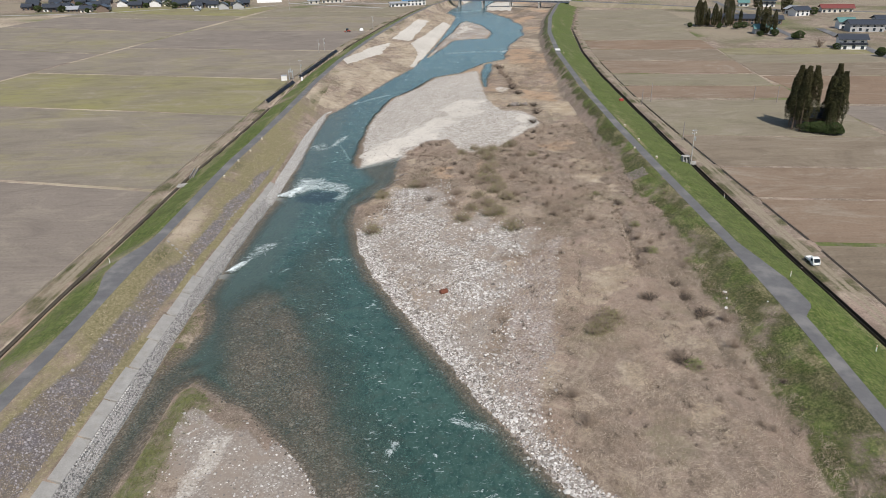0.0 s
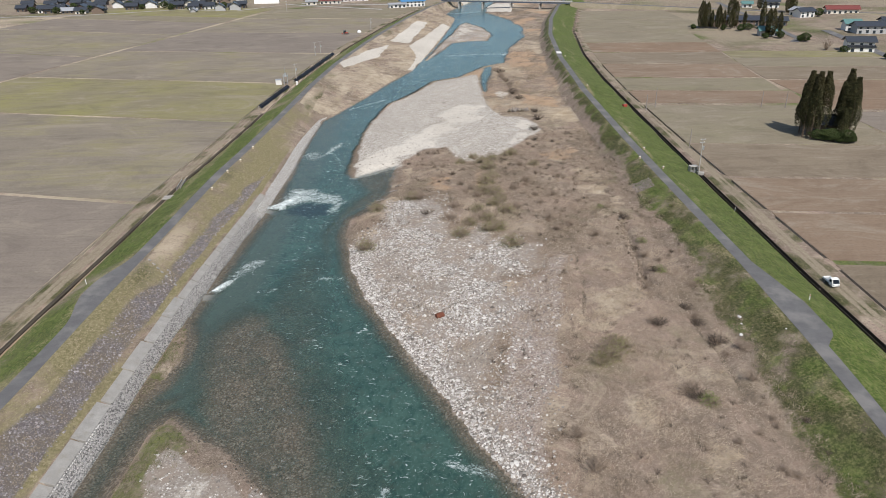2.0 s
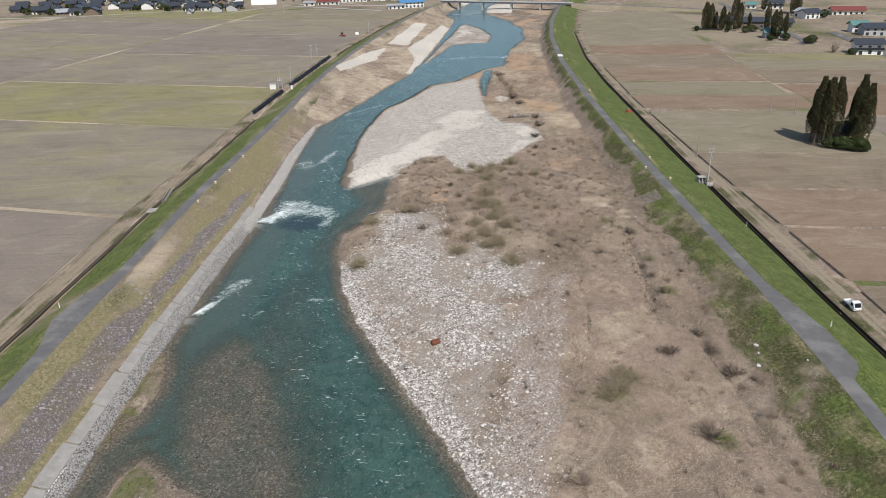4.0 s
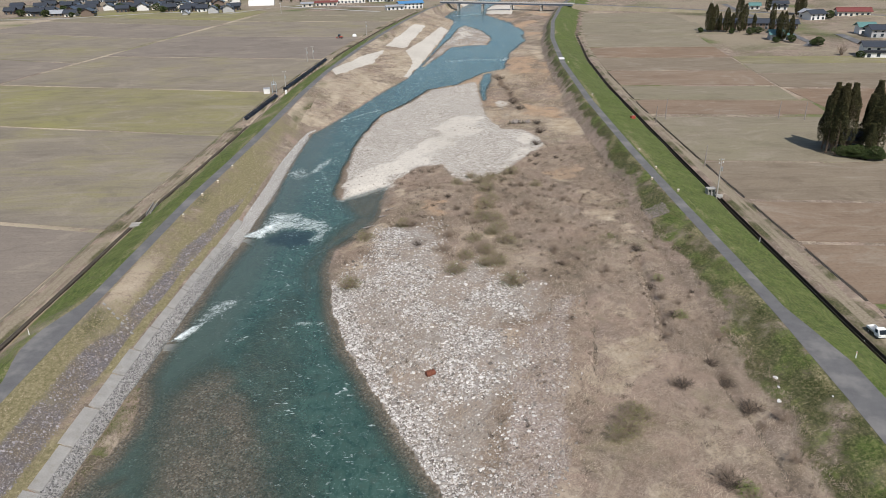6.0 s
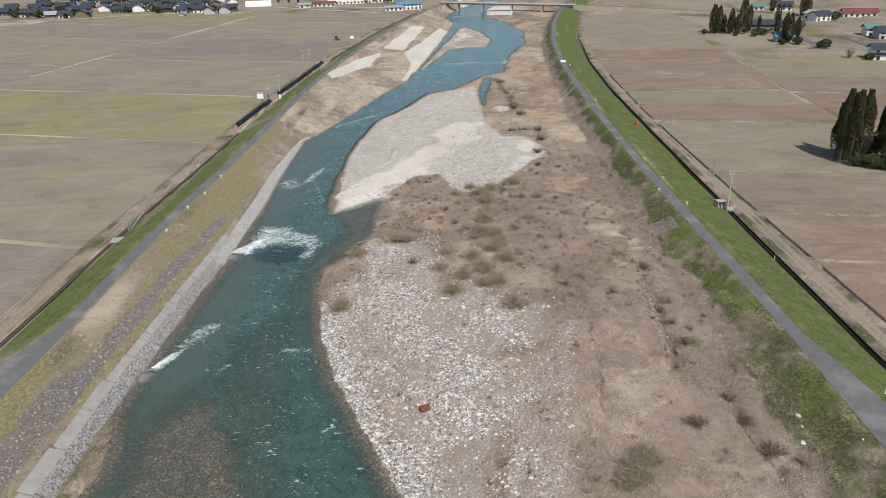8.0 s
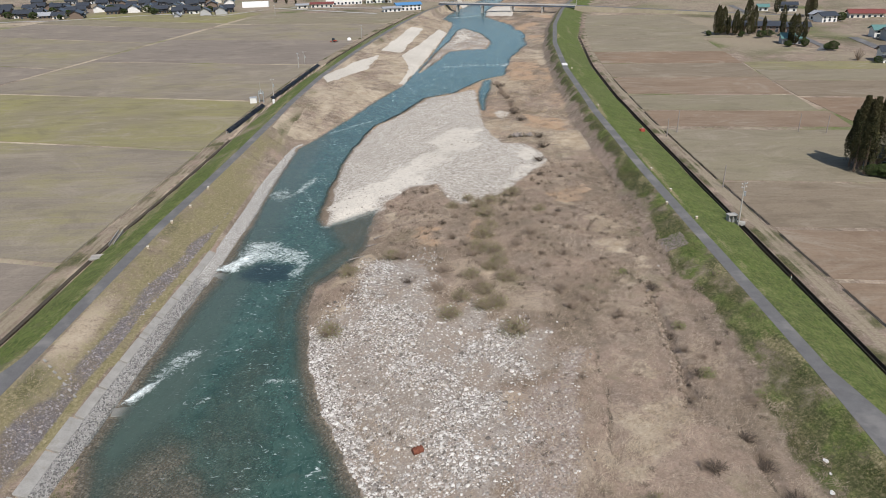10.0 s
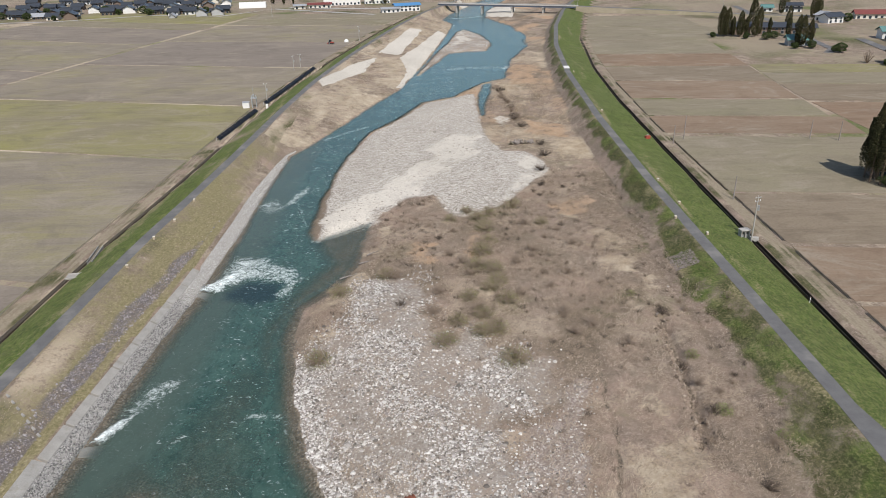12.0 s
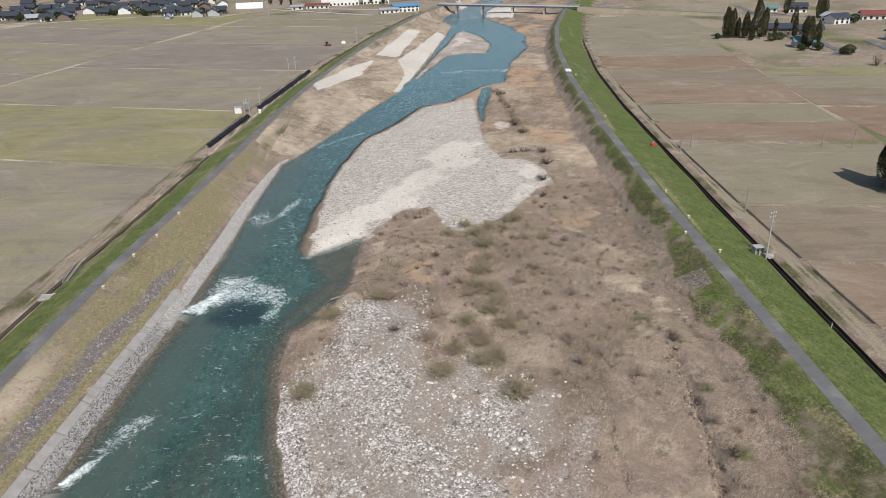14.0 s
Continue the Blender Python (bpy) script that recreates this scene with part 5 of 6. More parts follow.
CEDARS = [tree("column", 22, 2.5, 3, "tall dark Japanese cedar beside a small shrine house", "cedars by the paddy"), tree("column", 21, 2.2, 8, "tall dark Japanese cedar beside a small shrine house", "cedars by the paddy"), tree("column", 19, 2.7, 14, "tall dark Japanese cedar beside a small shrine house", "cedars by the paddy")]
plant(CEDARS, [(97.4, 195.2, 0.95), (98.6, 193.2, 1.0), (99.6, 196.5, 1.02), (101, 194, 0.95), (100, 199, 0.9), (98, 198.5, 0.85), (106.8, 190.2, 0.9), (105.2, 191.8, 0.84), (107.6, 193.5, 0.92), (108.4, 196.5, 0.95), (106.4, 195.5, 0.82), (104.6, 189.6, 0.55)], [0, 1, 2])
BUSHES = [tree("round", 4.2, 2.3, 21, "dense dark evergreen bush at the field edge", "evergreen bushes"), tree("round", 3.6, 2.0, 22, "dense dark evergreen bush at the field edge", "evergreen bushes")]
for ob in BUSHES:
    ob.scale = (1, 1, 1)
plant(BUSHES, [(99.6, 191.8, 0.8), (101, 190.9, 1.0), (102.4, 190.4, 0.95), (104, 189, 0.9), (105.6, 188.2, 1.0), (107, 188.6, 0.8), (176.4, 362.6, 1.2), (175.2, 364.5, 1.0), (178, 330, 0.8), (163, 376, 0.9), (170, 375, 1.0), (140, 416, 0.9), (162, 405, 1.0), (154, 409, 1.0), (167, 408, 1.0), (227, 463, 1.6), (231, 462, 1.4), (186, 309, 1.3), (-287, 578, 1.4), (-264, 570, 1.2), (-205, 590, 1.4), (-190, 588, 1.2), (-215, 606, 1.5), (-231, 600, 1.3), (-246, 612, 1.6), (-268, 592, 1.5), (-308, 584, 1.4), (-176, 606, 1.5), (-166, 598, 1.3), (-290, 612, 1.6)], [0, 1])
POPLARS = [tree("poplar", 17, 1.9, 31, "narrow dark cedar in a farmhouse windbreak", "windbreak trees"), tree("poplar", 14, 1.5, 32, "narrow dark cedar in a farmhouse windbreak", "windbreak trees"), tree("poplar", 16, 2.4, 33, "narrow dark cedar in a farmhouse windbreak", "windbreak trees")]
plant(POPLARS, [(144.6, 418, 1.05), (146.6, 417.4, 1.1), (148.2, 419, 1.05), (147, 422, 1.0), (150.2, 417, 0.85), (153.7, 416.4, 0.95), (155, 419, 0.7), (156.4, 415.6, 0.85), (160, 414, 0.8), (163.5, 418, 1.0), (167, 414, 0.8), (171.6, 446, 1.2), (176, 413, 0.75), (166, 381, 1.2), (167.6, 380, 1.05), (172.5, 383, 0.85), (170, 377, 0.7), (188, 440, 0.9), (221, 482, 1.0), (224.5, 484, 1.1), (227, 488, 1.15), (213, 505, 1.0), (200, 515, 0.8), (238, 556, 1.0), (-120, 652, 0.7), (-112, 650, 0.8), (-130, 660, 0.7), (-48, 640, 0.9), (-42, 642, 0.8), (-38, 636, 0.9)], [0, 1, 2])
bare = empty("bare_tree", 174 * K, 337 * K, FIELD_Z, 0, "wide leafless tree in a farmhouse garden", "tree")
bm = twigs(46, 0.12, 0.03, 6.0, 1.2, 77)
part("branchwork", bm, TWIG, bare)

# ================= buildings =================
DARKROOF = plain("glazed_black_tile", (0.045, 0.05, 0.06), 0.35, spread=0.3, scale=2)
BLUEROOF = plain("blue_sheet_roof", (0.08, 0.22, 0.42), 0.5, spread=0.15, scale=1)
REDROOF = plain("red_sheet_roof", (0.17, 0.05, 0.045), 0.7, spread=0.2, scale=1)
TEALROOF = plain("teal_sheet_roof", (0.1, 0.2, 0.19), 0.55, spread=0.2, scale=1)
GREYROOF = plain("grey_sheet_roof", (0.3, 0.31, 0.33), 0.5, spread=0.15, scale=1)
WHITE = plain("white_render", (0.66, 0.65, 0.63), 0.85, spread=0.08, scale=0.8)
CREAM = plain("cream_render", (0.6, 0.56, 0.49), 0.85, spread=0.1, scale=0.8)
BROWNWALL = plain("dark_timber", (0.16, 0.12, 0.095), 0.85, spread=0.25, scale=1.5)
GREYWALL = plain("grey_siding", (0.36, 0.36, 0.36), 0.8, spread=0.12, scale=1)
STEEL = plain("galvanised_steel", (0.45, 0.46, 0.47), 0.45, 0.7, spread=0.12, scale=4)
GLASS = plain("window_glass", (0.03, 0.04, 0.05), 0.08, spread=0.2, scale=1, bump=0)
BLACK = plain("black_sheet", (0.022, 0.025, 0.034), 0.45, spread=0.4, scale=1.5)
POLE = plain("pole_concrete", (0.36, 0.34, 0.31), 0.85, spread=0.12, scale=3)
PAINT = plain("white_paint", (0.78, 0.78, 0.76), 0.35, spread=0.05, scale=2, bump=0)
RUST = plain("rusty_iron", (0.17, 0.06, 0.036), 0.8, spread=0.4, scale=5)
ORANGE = plain("orange_paint", (0.6, 0.14, 0.04), 0.5, spread=0.15, scale=3)
TYRE = plain("tyre_rubber", (0.03, 0.03, 0.03), 0.85, spread=0.2, scale=5)
REDPAINT = plain("faded_red_paint", (0.33, 0.07, 0.05), 0.5, spread=0.25, scale=3)
GUTTER = concrete_material("old_gutter", (0.15, 0.125, 0.095))
# mud colour darkened to hold the shade inside the ditch
SHADEDMUD = plain("shaded_mud", (0.05, 0.042, 0.03), 0.7, spread=0.4, scale=3)
PALEDRAIN = concrete_material("pale_drain", (0.27, 0.245, 0.19))
LOGWOOD = plain("grey_driftwood", (0.25, 0.22, 0.2), 0.9, spread=0.35, scale=4)


def gable(bm, w, d, z, rise, over=1.1, thick=0.25):
    """A pitched roof with its ridge along x."""
    a, b = w / 2 + over, d / 2 + over
    prof = [(-b, z - 0.25), (0, z + rise), (b, z - 0.25)]
    up = [[bm.verts.new((s_ * a, y, h + thick)) for y, h in prof] for s_ in (-1, 1)]
    dn = [[bm.verts.new((s_ * a, y, h)) for y, h in prof] for s_ in (-1, 1)]
    for k in range(2):
        bm.faces.new((up[0][k], up[1][k], up[1][k + 1], up[0][k + 1]))
        bm.faces.new((dn[0][k + 1], dn[1][k + 1], dn[1][k], dn[0][k]))
        for s_ in range(2):
            bm.faces.new((up[s_][k], up[s_][k + 1], dn[s_][k + 1], dn[s_][k]))
    for k in (0, 2):
        bm.faces.new((up[0][k], up[1][k], dn[1][k], dn[0][k]))
    tube(bm, (-a, 0, z + rise + thick), (a, 0, z + rise + thick), 0.22, 0.22, 6)
    bmesh.ops.recalc_face_normals(bm, faces=bm.faces)
    return bm


def gabled_body(bm, w, d, h, rise):
    """Walls with gable ends, standing on z = 0."""
    v = [[bm.verts.new((s_ * w / 2, y, z)) for y, z in ((-d / 2, -0.2), (-d / 2, h), (0, h + rise * 0.97), (d / 2, h), (d / 2, -0.2))] for s_ in (-1, 1)]
    bm.faces.new(v[0]), bm.faces.new(v[1][::-1])
    for k in range(5):
        bm.faces.new((v[0][k], v[1][k], v[1][(k + 1) % 5], v[0][(k + 1) % 5]))
    bmesh.ops.recalc_face_normals(bm, faces=bm.faces)
    return bm


def window(parent, x, y, z, w, h):
    """A framed pane on the wall that faces -y."""
    bm = bmesh.new()
    box(bm, x, y - 0.03, z, w, 0.1, h, 0, 0.01)
    f = part("window", bm, STEEL, parent)
    bm = bmesh.new()
    box(bm, x, y - 0.07, z + 0.08, w - 0.16, 0.06, h - 0.16)
    part("pane", bm, GLASS, f, "dark glass")


def house(u, v, w, d, h, turn, walls, roof, label, rise=2.2, lower=True, annex=False, name="house", group="village houses"):
    if name == "house" and v > 500:
        w, d, h, rise = w * 0.74, d * 0.8, h * 0.9, rise * 0.8
    ob = empty(name, u * K, v * K, FIELD_Z, turn, label, "house" if name == "house" else name.replace("_", " "), group)
    part("wall", gabled_body(bmesh.new(), w, d, h, rise), walls, ob)
    part("roof", gable(bmesh.new(), w, d, h, rise), roof, ob)
    n = max(2, int(w / 3.4))
    for k in range(n):
        x = -w / 2 + (k + 0.5) * w / n
        if h > 4:
            window(ob, x, -d / 2, h - 1.7, 1.6, 1.1)
        window(ob, x, -d / 2 - (1.6 if lower else 0), 0.5 if k % 2 else 0.15, 1.7, 1.9)
    if lower:
        bm = bmesh.new()
        box(bm, 0, -d / 2 - 0.75, -0.2, w * 0.96, 1.7, 2.75)
        part("porch", bm, walls, ob)
        bm = bmesh.new()
        q = [bm.verts.new(c) for c in ((-w / 2 - 0.5, -d / 2 - 2.3, 2.5), (w / 2 + 0.5, -d / 2 - 2.3, 2.5), (w / 2 + 0.5, -d / 2 + 0.05, 3.5), (-w / 2 - 0.5, -d / 2 + 0.05, 3.5))]
        bm.faces.new(q)
        bmesh.ops.solidify(bm, geom=bm.faces[:], thickness=0.2)
        part("porch_roof", bm, roof, ob)
    if annex:
        bm = bmesh.new()
        gabled_body(bm, w * 0.6, d * 0.7, h * 0.55, rise * 0.6)
        a = part("annex", bm, CREAM, ob)
        a.location = (w * 0.7, 1, 0)
        r = part("annex_roof", gable(bmesh.new(), w * 0.6, d * 0.7, h * 0.55, rise * 0.6), roof, a)
    return ob


VILLAGE = [(-303, 592, 12, 9, 5.4), (-292, 600, 10, 8, 5.2), (-281, 584, 14, 8, 3.4), (-268, 578, 13, 9, 4.2), (-255, 577, 15, 9, 5.6), (-318, 650, 13, 9, 5.5), (-300, 640, 12, 9, 5.4), (-283, 622, 13, 9, 5.4), (-268, 612, 12, 9, 5.4), (-240, 604, 14, 9, 4.6), (-228, 612, 11, 9, 5.6), (-219, 626, 13, 9, 5.4), (-205, 600, 12, 9, 5.2), (-197, 612, 13, 9, 5.4), (-186, 600, 14, 9, 5.4), (-176, 594, 12, 8, 4.6), (-164, 578, 9, 7, 5.4)]
VILLAGE_C = [(-299, 581), (-294, 587), (-278, 590), (-277, 604), (-299, 640), (-311, 643), (-321, 629), (-286, 645), (-261, 616), (-249, 621), (-236, 610), (-221, 614), (-206, 596), (-190, 585), (-157, 578), (-156, 592), (-194, 649), (-187, 656), (-215, 672), (-223, 656), (-233, 658), (-272, 687), (-283, 689), (-304, 695), (-321, 699), (-348, 696), (-310, 606), (-330, 600), (-245, 640), (-205, 630)]
VILLAGE_B = [(-155, 584, 11, 7, 4.0), (-192, 640, 14, 9, 5.4), (-174, 632, 13, 9, 5.4), (-210, 650, 14, 9, 5.4), (-235, 655, 13, 9, 5.4), (-255, 660, 13, 9, 5.4), (-275, 668, 13, 9, 5.4), (-340, 690, 13, 9, 5.4), (-165, 650, 12, 8, 5.4), (-340, 640, 14, 9, 5.4), (-325, 612, 12, 9, 5.2), (-185, 680, 13, 9, 5.4), (-225, 690, 14, 9, 5.4), (-300, 700, 14, 9, 5.4), (-182, 572, 13, 4, 2.2)]
for k, (u, v, w, d, h) in enumerate(VILLAGE + VILLAGE_B + [(u + 3, v + 5, 11 + (u * 7) % 5, 8, 4.6 + (v * 3) % 9 / 7) for u, v in VILLAGE_C]):
    walls = (WHITE, CREAM, GREYWALL, BROWNWALL, BROWNWALL)[(k * 7) % 5]
    word = ("white", "cream", "grey", "dark timber", "dark timber")[(k * 7) % 5]
    house(u, v, w, d + 2, h - 0.8, (12, -78, 14, 8, 100, 10)[k % 6], walls, GREYROOF if k in (2, 31) else DARKROOF, f"{word} village house with a {'grey sheet' if k in (2, 31) else 'glazed black tile'} roof", rise=2.9, lower=h > 4.5)
# greenhouse, works buildings and sheds by the far road
gh = empty("greenhouse", -140 * K, 632 * K, FIELD_Z, 8, "long white vinyl greenhouse with a rounded roof", "greenhouse")
bm = bmesh.new()
ring = [(math.cos(a) * 5, max(0, math.sin(a)) * 5) for a in np.linspace(0, math.pi, 11)]
vv = [[bm.verts.new((x, y, z)) for y, z in ring] for x in (-12, 12)]
for k in range(10):
    bm.faces.new((vv[0][k], vv[0][k + 1], vv[1][k + 1], vv[1][k]))
bm.faces.new(vv[0]), bm.faces.new(vv[1][::-1])
part("cover", bm, WHITE, gh)
FARSIDE = [(-19, 581, 21, 10, 4.8, 16, WHITE, BLUEROOF, "white works hall with a bright blue roof", 1.2), (-30, 573, 15, 6, 3.2, 16, WHITE, GREYROOF, "low white works building with garage doors", 0.6), (-72, 640, 34, 16, 10, 8, WHITE, GREYROOF, "large white warehouse with a flat pitched roof", 0.8), (-45, 646, 24, 14, 9, 8, WHITE, GREYROOF, "large white warehouse with a flat pitched roof", 0.8), (-86, 618, 20, 7, 3.2, 6, CREAM, REDROOF, "long cream shed with a dull red roof", 0.9), (-100, 612, 10, 6, 3, 6, CREAM, GREYROOF, "small cream shed with a grey roof", 0.7)]
for u, v, w, d, h, turn, walls, roof, label, rise in FARSIDE:
    house(u, v, w, d, h, turn, walls, roof, label, rise, False, name="works_building", group="works buildings")
# farmhouses on the right
FARMS = [(103.6, 199.5, 9, 7, 3.6, -12, BROWNWALL, DARKROOF, "small dark shrine house between tall cedars", False), (157, 428, 13, 9, 4.6, -10, BROWNWALL, DARKROOF, "dark farmhouse behind a windbreak", False), (173, 425, 14, 9, 4.4, -10, BROWNWALL, DARKROOF, "dark timber farmhouse with a black tile roof", False), (188, 424, 14, 8, 3.6, -10, BROWNWALL, DARKROOF, "low farmhouse with a black tile roof", False), (168.5, 386, 11, 8, 3.4, -10, GREYWALL, TEALROOF, "low house with a teal sheet roof", False), (226, 520, 17, 9, 5.2, -14, WHITE, DARKROOF, "white farmhouse with a black tile roof", True), (212, 524, 10, 8, 3.4, -14, WHITE, TEALROOF, "white farm shed with a teal roof", False), (224, 470, 13, 9, 3.6, -70, WHITE, GREYROOF, "white house with a pale grey roof", False), (222, 462, 12, 8, 4.2, 15, WHITE, DARKROOF, "white farmhouse with a black gable", False), (252, 476, 22, 8, 3.4, -12, CREAM, REDROOF, "long shed with a dark red roof", False), (186, 333, 13, 8, 5.2, -12, WHITE, DARKROOF, "white two-storey farmhouse with a porch", True), (222, 388, 20, 10, 4.6, -8, GREYWALL, DARKROOF, "large grey farmhouse with black roofs", False), (236, 392, 16, 10, 6.4, -8, GREYWALL, DARKROOF, "tall grey farmhouse with a black roof", False), (218, 400, 9, 8, 4.4, -8, WHITE, TEALROOF, "white barn with a teal roof", False)]
for u, v, w, d, h, turn, walls, roof, label, low_ in FARMS:
    house(u, v, w, d, h, turn, walls, roof, label, 2.0, low_, group="farmhouses")

# ================= bridge over the upper river =================
GIRDER = plain("girder_paint", (0.1, 0.115, 0.15), 0.5, 0.2, spread=0.2, scale=1)
bridge = empty("bridge", 0, 0, 0, 0, "long low road bridge with steel girders on concrete piers", "bridge")
A, B = Vector((4 * K, 590 * K, 7.6)), Vector((96 * K, 548 * K, 7.6))
way = (B - A).normalized()
turn = math.degrees(math.atan2(way.y, way.x))
mid, l = (A + B) / 2, (B - A).length
bm = bmesh.new()
box(bm, mid.x, mid.y, 7.2, l, 6.0, 0.5, turn, 0.05)
part("deck", bm, CONCRETE, bridge)
side = Vector((-way.y, way.x, 0))
for s_ in (-1, 1):
    q = mid + side * 2.6 * s_
    bm = bmesh.new()
    box(bm, q.x, q.y, 6.0, l, 0.3, 1.25, turn)
    part("girder", bm, GIRDER, bridge, "grey-blue steel girder")
    q = mid + side * 2.9 * s_
    bm = bmesh.new()
    box(bm, q.x, q.y, 8.5, l, 0.12, 0.12, turn)
    for k in range(int(l / 3)):
        r = A + way * (k * 3 + 1) + side * 2.9 * s_
        box(bm, r.x, r.y, 7.6, 0.1, 0.1, 1.0, turn)
    part("railing", bm, STEEL, bridge, "steel guard railing")
for t in (0.14, 0.33, 0.55, 0.77):
    q = A.lerp(B, t)
    bm = bmesh.new()
    box(bm, q.x, q.y, -2, 1.2, 5.0, 7.4, turn, 0.2)
    box(bm, q.x, q.y, 5.2, 1.6, 6.2, 0.9, turn, 0.1)
    part("pier", bm, CONCRETE, bridge)
bm = bmesh.new()
rows = []
for t in np.linspace(0, 1, 12):
    q = Vector((96 * K, 548 * K, 0)).lerp(Vector((330 * K, 440 * K, 0)), t)
    z = 7.5 - 3.6 * min(1, t * 2.2)
    rows.append([bm.verts.new((q.x + side.x * w, q.y + side.y * w, z - dz)) for w, dz in ((-2.6, 0.25), (-2.5, 0), (2.5, 0), (2.6, 0.25))])
for a, b in zip(rows, rows[1:]):
    for k in range(3):
        bm.faces.new((a[k], a[k + 1], b[k + 1], b[k]))
bank_bm = bmesh.new()
sides = [[bank_bm.verts.new(r[1].co + side * -4.5 - Vector((0, 0, 4.4))), bank_bm.verts.new(r[1].co + side * -0.6 - Vector((0, 0, 0.06))), bank_bm.verts.new(r[2].co + side * 0.6 - Vector((0, 0, 0.06))), bank_bm.verts.new(r[2].co + side * 4.5 - Vector((0, 0, 4.4)))] for r in rows]
for a, b in zip(sides, sides[1:]):
    for k in range(3):
        bank_bm.faces.new((a[k], a[k + 1], b[k + 1], b[k]))
tagged(part("embankment", bank_bm, PALE), "low dry-grass bank under the bridge road", "embankment", kind="structure")
tagged(part("road_3", bm, ASPHALT), "grey road on a bank that climbs to the bridge", "road", kind="structure")
for name, pts, wide, mat, lab in (("road_4", [(205, 560), (196, 500), (192, 452), (181, 395), (178, 372), (171, 362)], 3.6, ASPHALT, "narrow grey farm road between houses"), ("road_5", [(205, 400), (196, 350), (187, 300), (168, 262)], 4.2, ASPHALT, "grey farm road past the white house"), ("road_6", [(-330, 560), (-262, 562), (-200, 590), (-150, 571), (-120, 615), (-40, 560)], 4.0, CONCRETE, "pale lane along the village edge"), ("road_7", [(-110, 622), (-60, 604), (-36, 596)], 5.0, CONCRETE, "pale road in front of the warehouses")):
    bm = bmesh.new()
    rows = []
    for (ax, ay), (bx, by) in zip(pts, pts[1:] + pts[-1:]):
        w = Vector((bx - ax, by - ay, 0)).normalized() if (ax, ay) != (bx, by) else w
        rows.append([bm.verts.new((ax * K - w.y * s_ * wide / 2, ay * K + w.x * s_ * wide / 2, FIELD_Z + (0.2 if abs(s_) < 2 else -0.1))) for s_ in (-1.3, -1, 1, 1.3)])
    for a, b in zip(rows, rows[1:]):
        for k in range(3):
            bm.faces.new((a[k], a[k + 1], b[k + 1], b[k]))
    tagged(part(name, bm, mat), lab, "road", kind="structure")

# ================= things along the embankments =================
def pole(u, v, high, arms, label, group, lean=0.0, mat=POLE):
    ob = empty("utility_pole", u * K, v * K, height(u * K, v * K) if abs(u) < 70 else FIELD_Z, 0, label, "pole", group)
    bm = bmesh.new()
    tube(bm, (0, 0, -0.3), (lean, 0, high), 0.19, 0.11, 8)
    part("shaft", bm, mat, ob)
    for k in range(arms):
        bm = bmesh.new()
        box(bm, lean, 0, high - 0.5 - k * 0.8, 1.6, 0.1, 0.1, 20)
        part("crossarm", bm, STEEL, ob)
        for s_ in (-0.6, 0, 0.6):
            bm = bmesh.new()
            tube(bm, (lean + s_, s_ * 0.36, high - 0.4 - k * 0.8), (lean + s_, s_ * 0.36, high - 0.15 - k * 0.8), 0.06, 0.05, 6)
            part("insulator", bm, PAINT, ob)
    if arms:
        bm = bmesh.new()
        tube(bm, (lean + 0.35, 0, high - 3.3), (lean + 0.35, 0, high - 2.3), 0.28, 0.28, 10)
        part("transformer", bm, STEEL, ob, "grey transformer drum")
    return ob


pole(59.7, 165.2, 10.4, 2, "concrete utility pole with crossarms and a transformer", "utility poles")
for u, v, h in ((64.4, 186.5, 6.2), (64.5, 228.7, 6.0), (68.4, 232.5, 7.5), (107.4, 228, 6.2), (101, 230.5, 6)):
    pole(u, v, h, 0, "plain weathered pole at the field edge", "field poles", 0.1, LOGWOOD)
for u, v, h in ((-55, 290.3, 8), (-57, 351, 7.5), (-55.4, 357.4, 7), (-38, 434, 9), (187, 532, 11), (97.5, 556, 11), (-110, 560, 9)):
    pole(u, v, h, 1, "slim utility pole beside the paddies", "utility poles")


def post(u, v, high=1.1):
    ob = empty("marker_post", u * K, v * K, height(u * K, v * K), 0, "slim white marker post in the grass", "post", "marker posts")
    bm = bmesh.new()
    tube(bm, (0, 0, -0.1), (0, 0, high), 0.075, 0.065, 8)
    part("shaft", bm, PAINT, ob)
    bm = bmesh.new()
    tube(bm, (0, 0, high * 0.8), (0, 0, high * 0.9), 0.082, 0.082, 8)
    part("band", bm, ORANGE, ob, "orange reflective band")
    return ob


def kerb_block(u, v):
    ob = empty("marker_block", u * K, v * K, height(u * K, v * K), 15, "squat weathered cream marker block beside the road", "marker block", "marker blocks")
    bm = bmesh.new()
    box(bm, 0, 0, -0.1, 0.5, 0.42, 0.62, 0, 0.05)
    part("body", bm, OLDBLOCK, ob)
    bm = bmesh.new()
    box(bm, 0, 0, 0.52, 0.54, 0.46, 0.12, 0, 0.03)
    part("cap", bm, CREAM, ob, "pale cap")
    return ob


OLDBLOCK = plain("stained_block", (0.4, 0.33, 0.24), 0.9, spread=0.3, scale=4)
first = post(54.0, 100.2)
for u, v in ((59.1, 141.6), (59.6, 107.6), (56.6, 80.5), (-56.5, 111.0)):
    copy_thing(first, pose(u * K, v * K, height(u * K, v * K)))
first = kerb_block(50.4, 178.4)
for u, v in ((47.4, 170.8), (50.6, 162.8), (50.2, 192.5), (-48.8, 154.8), (-48.6, 166.7), (-47.8, 175.5), (-47.4, 186.5), (54.2, 320), (51.6, 257)):
    copy_thing(first, pose(u * K, v * K, height(u * K, v * K), 0, 0, 15))

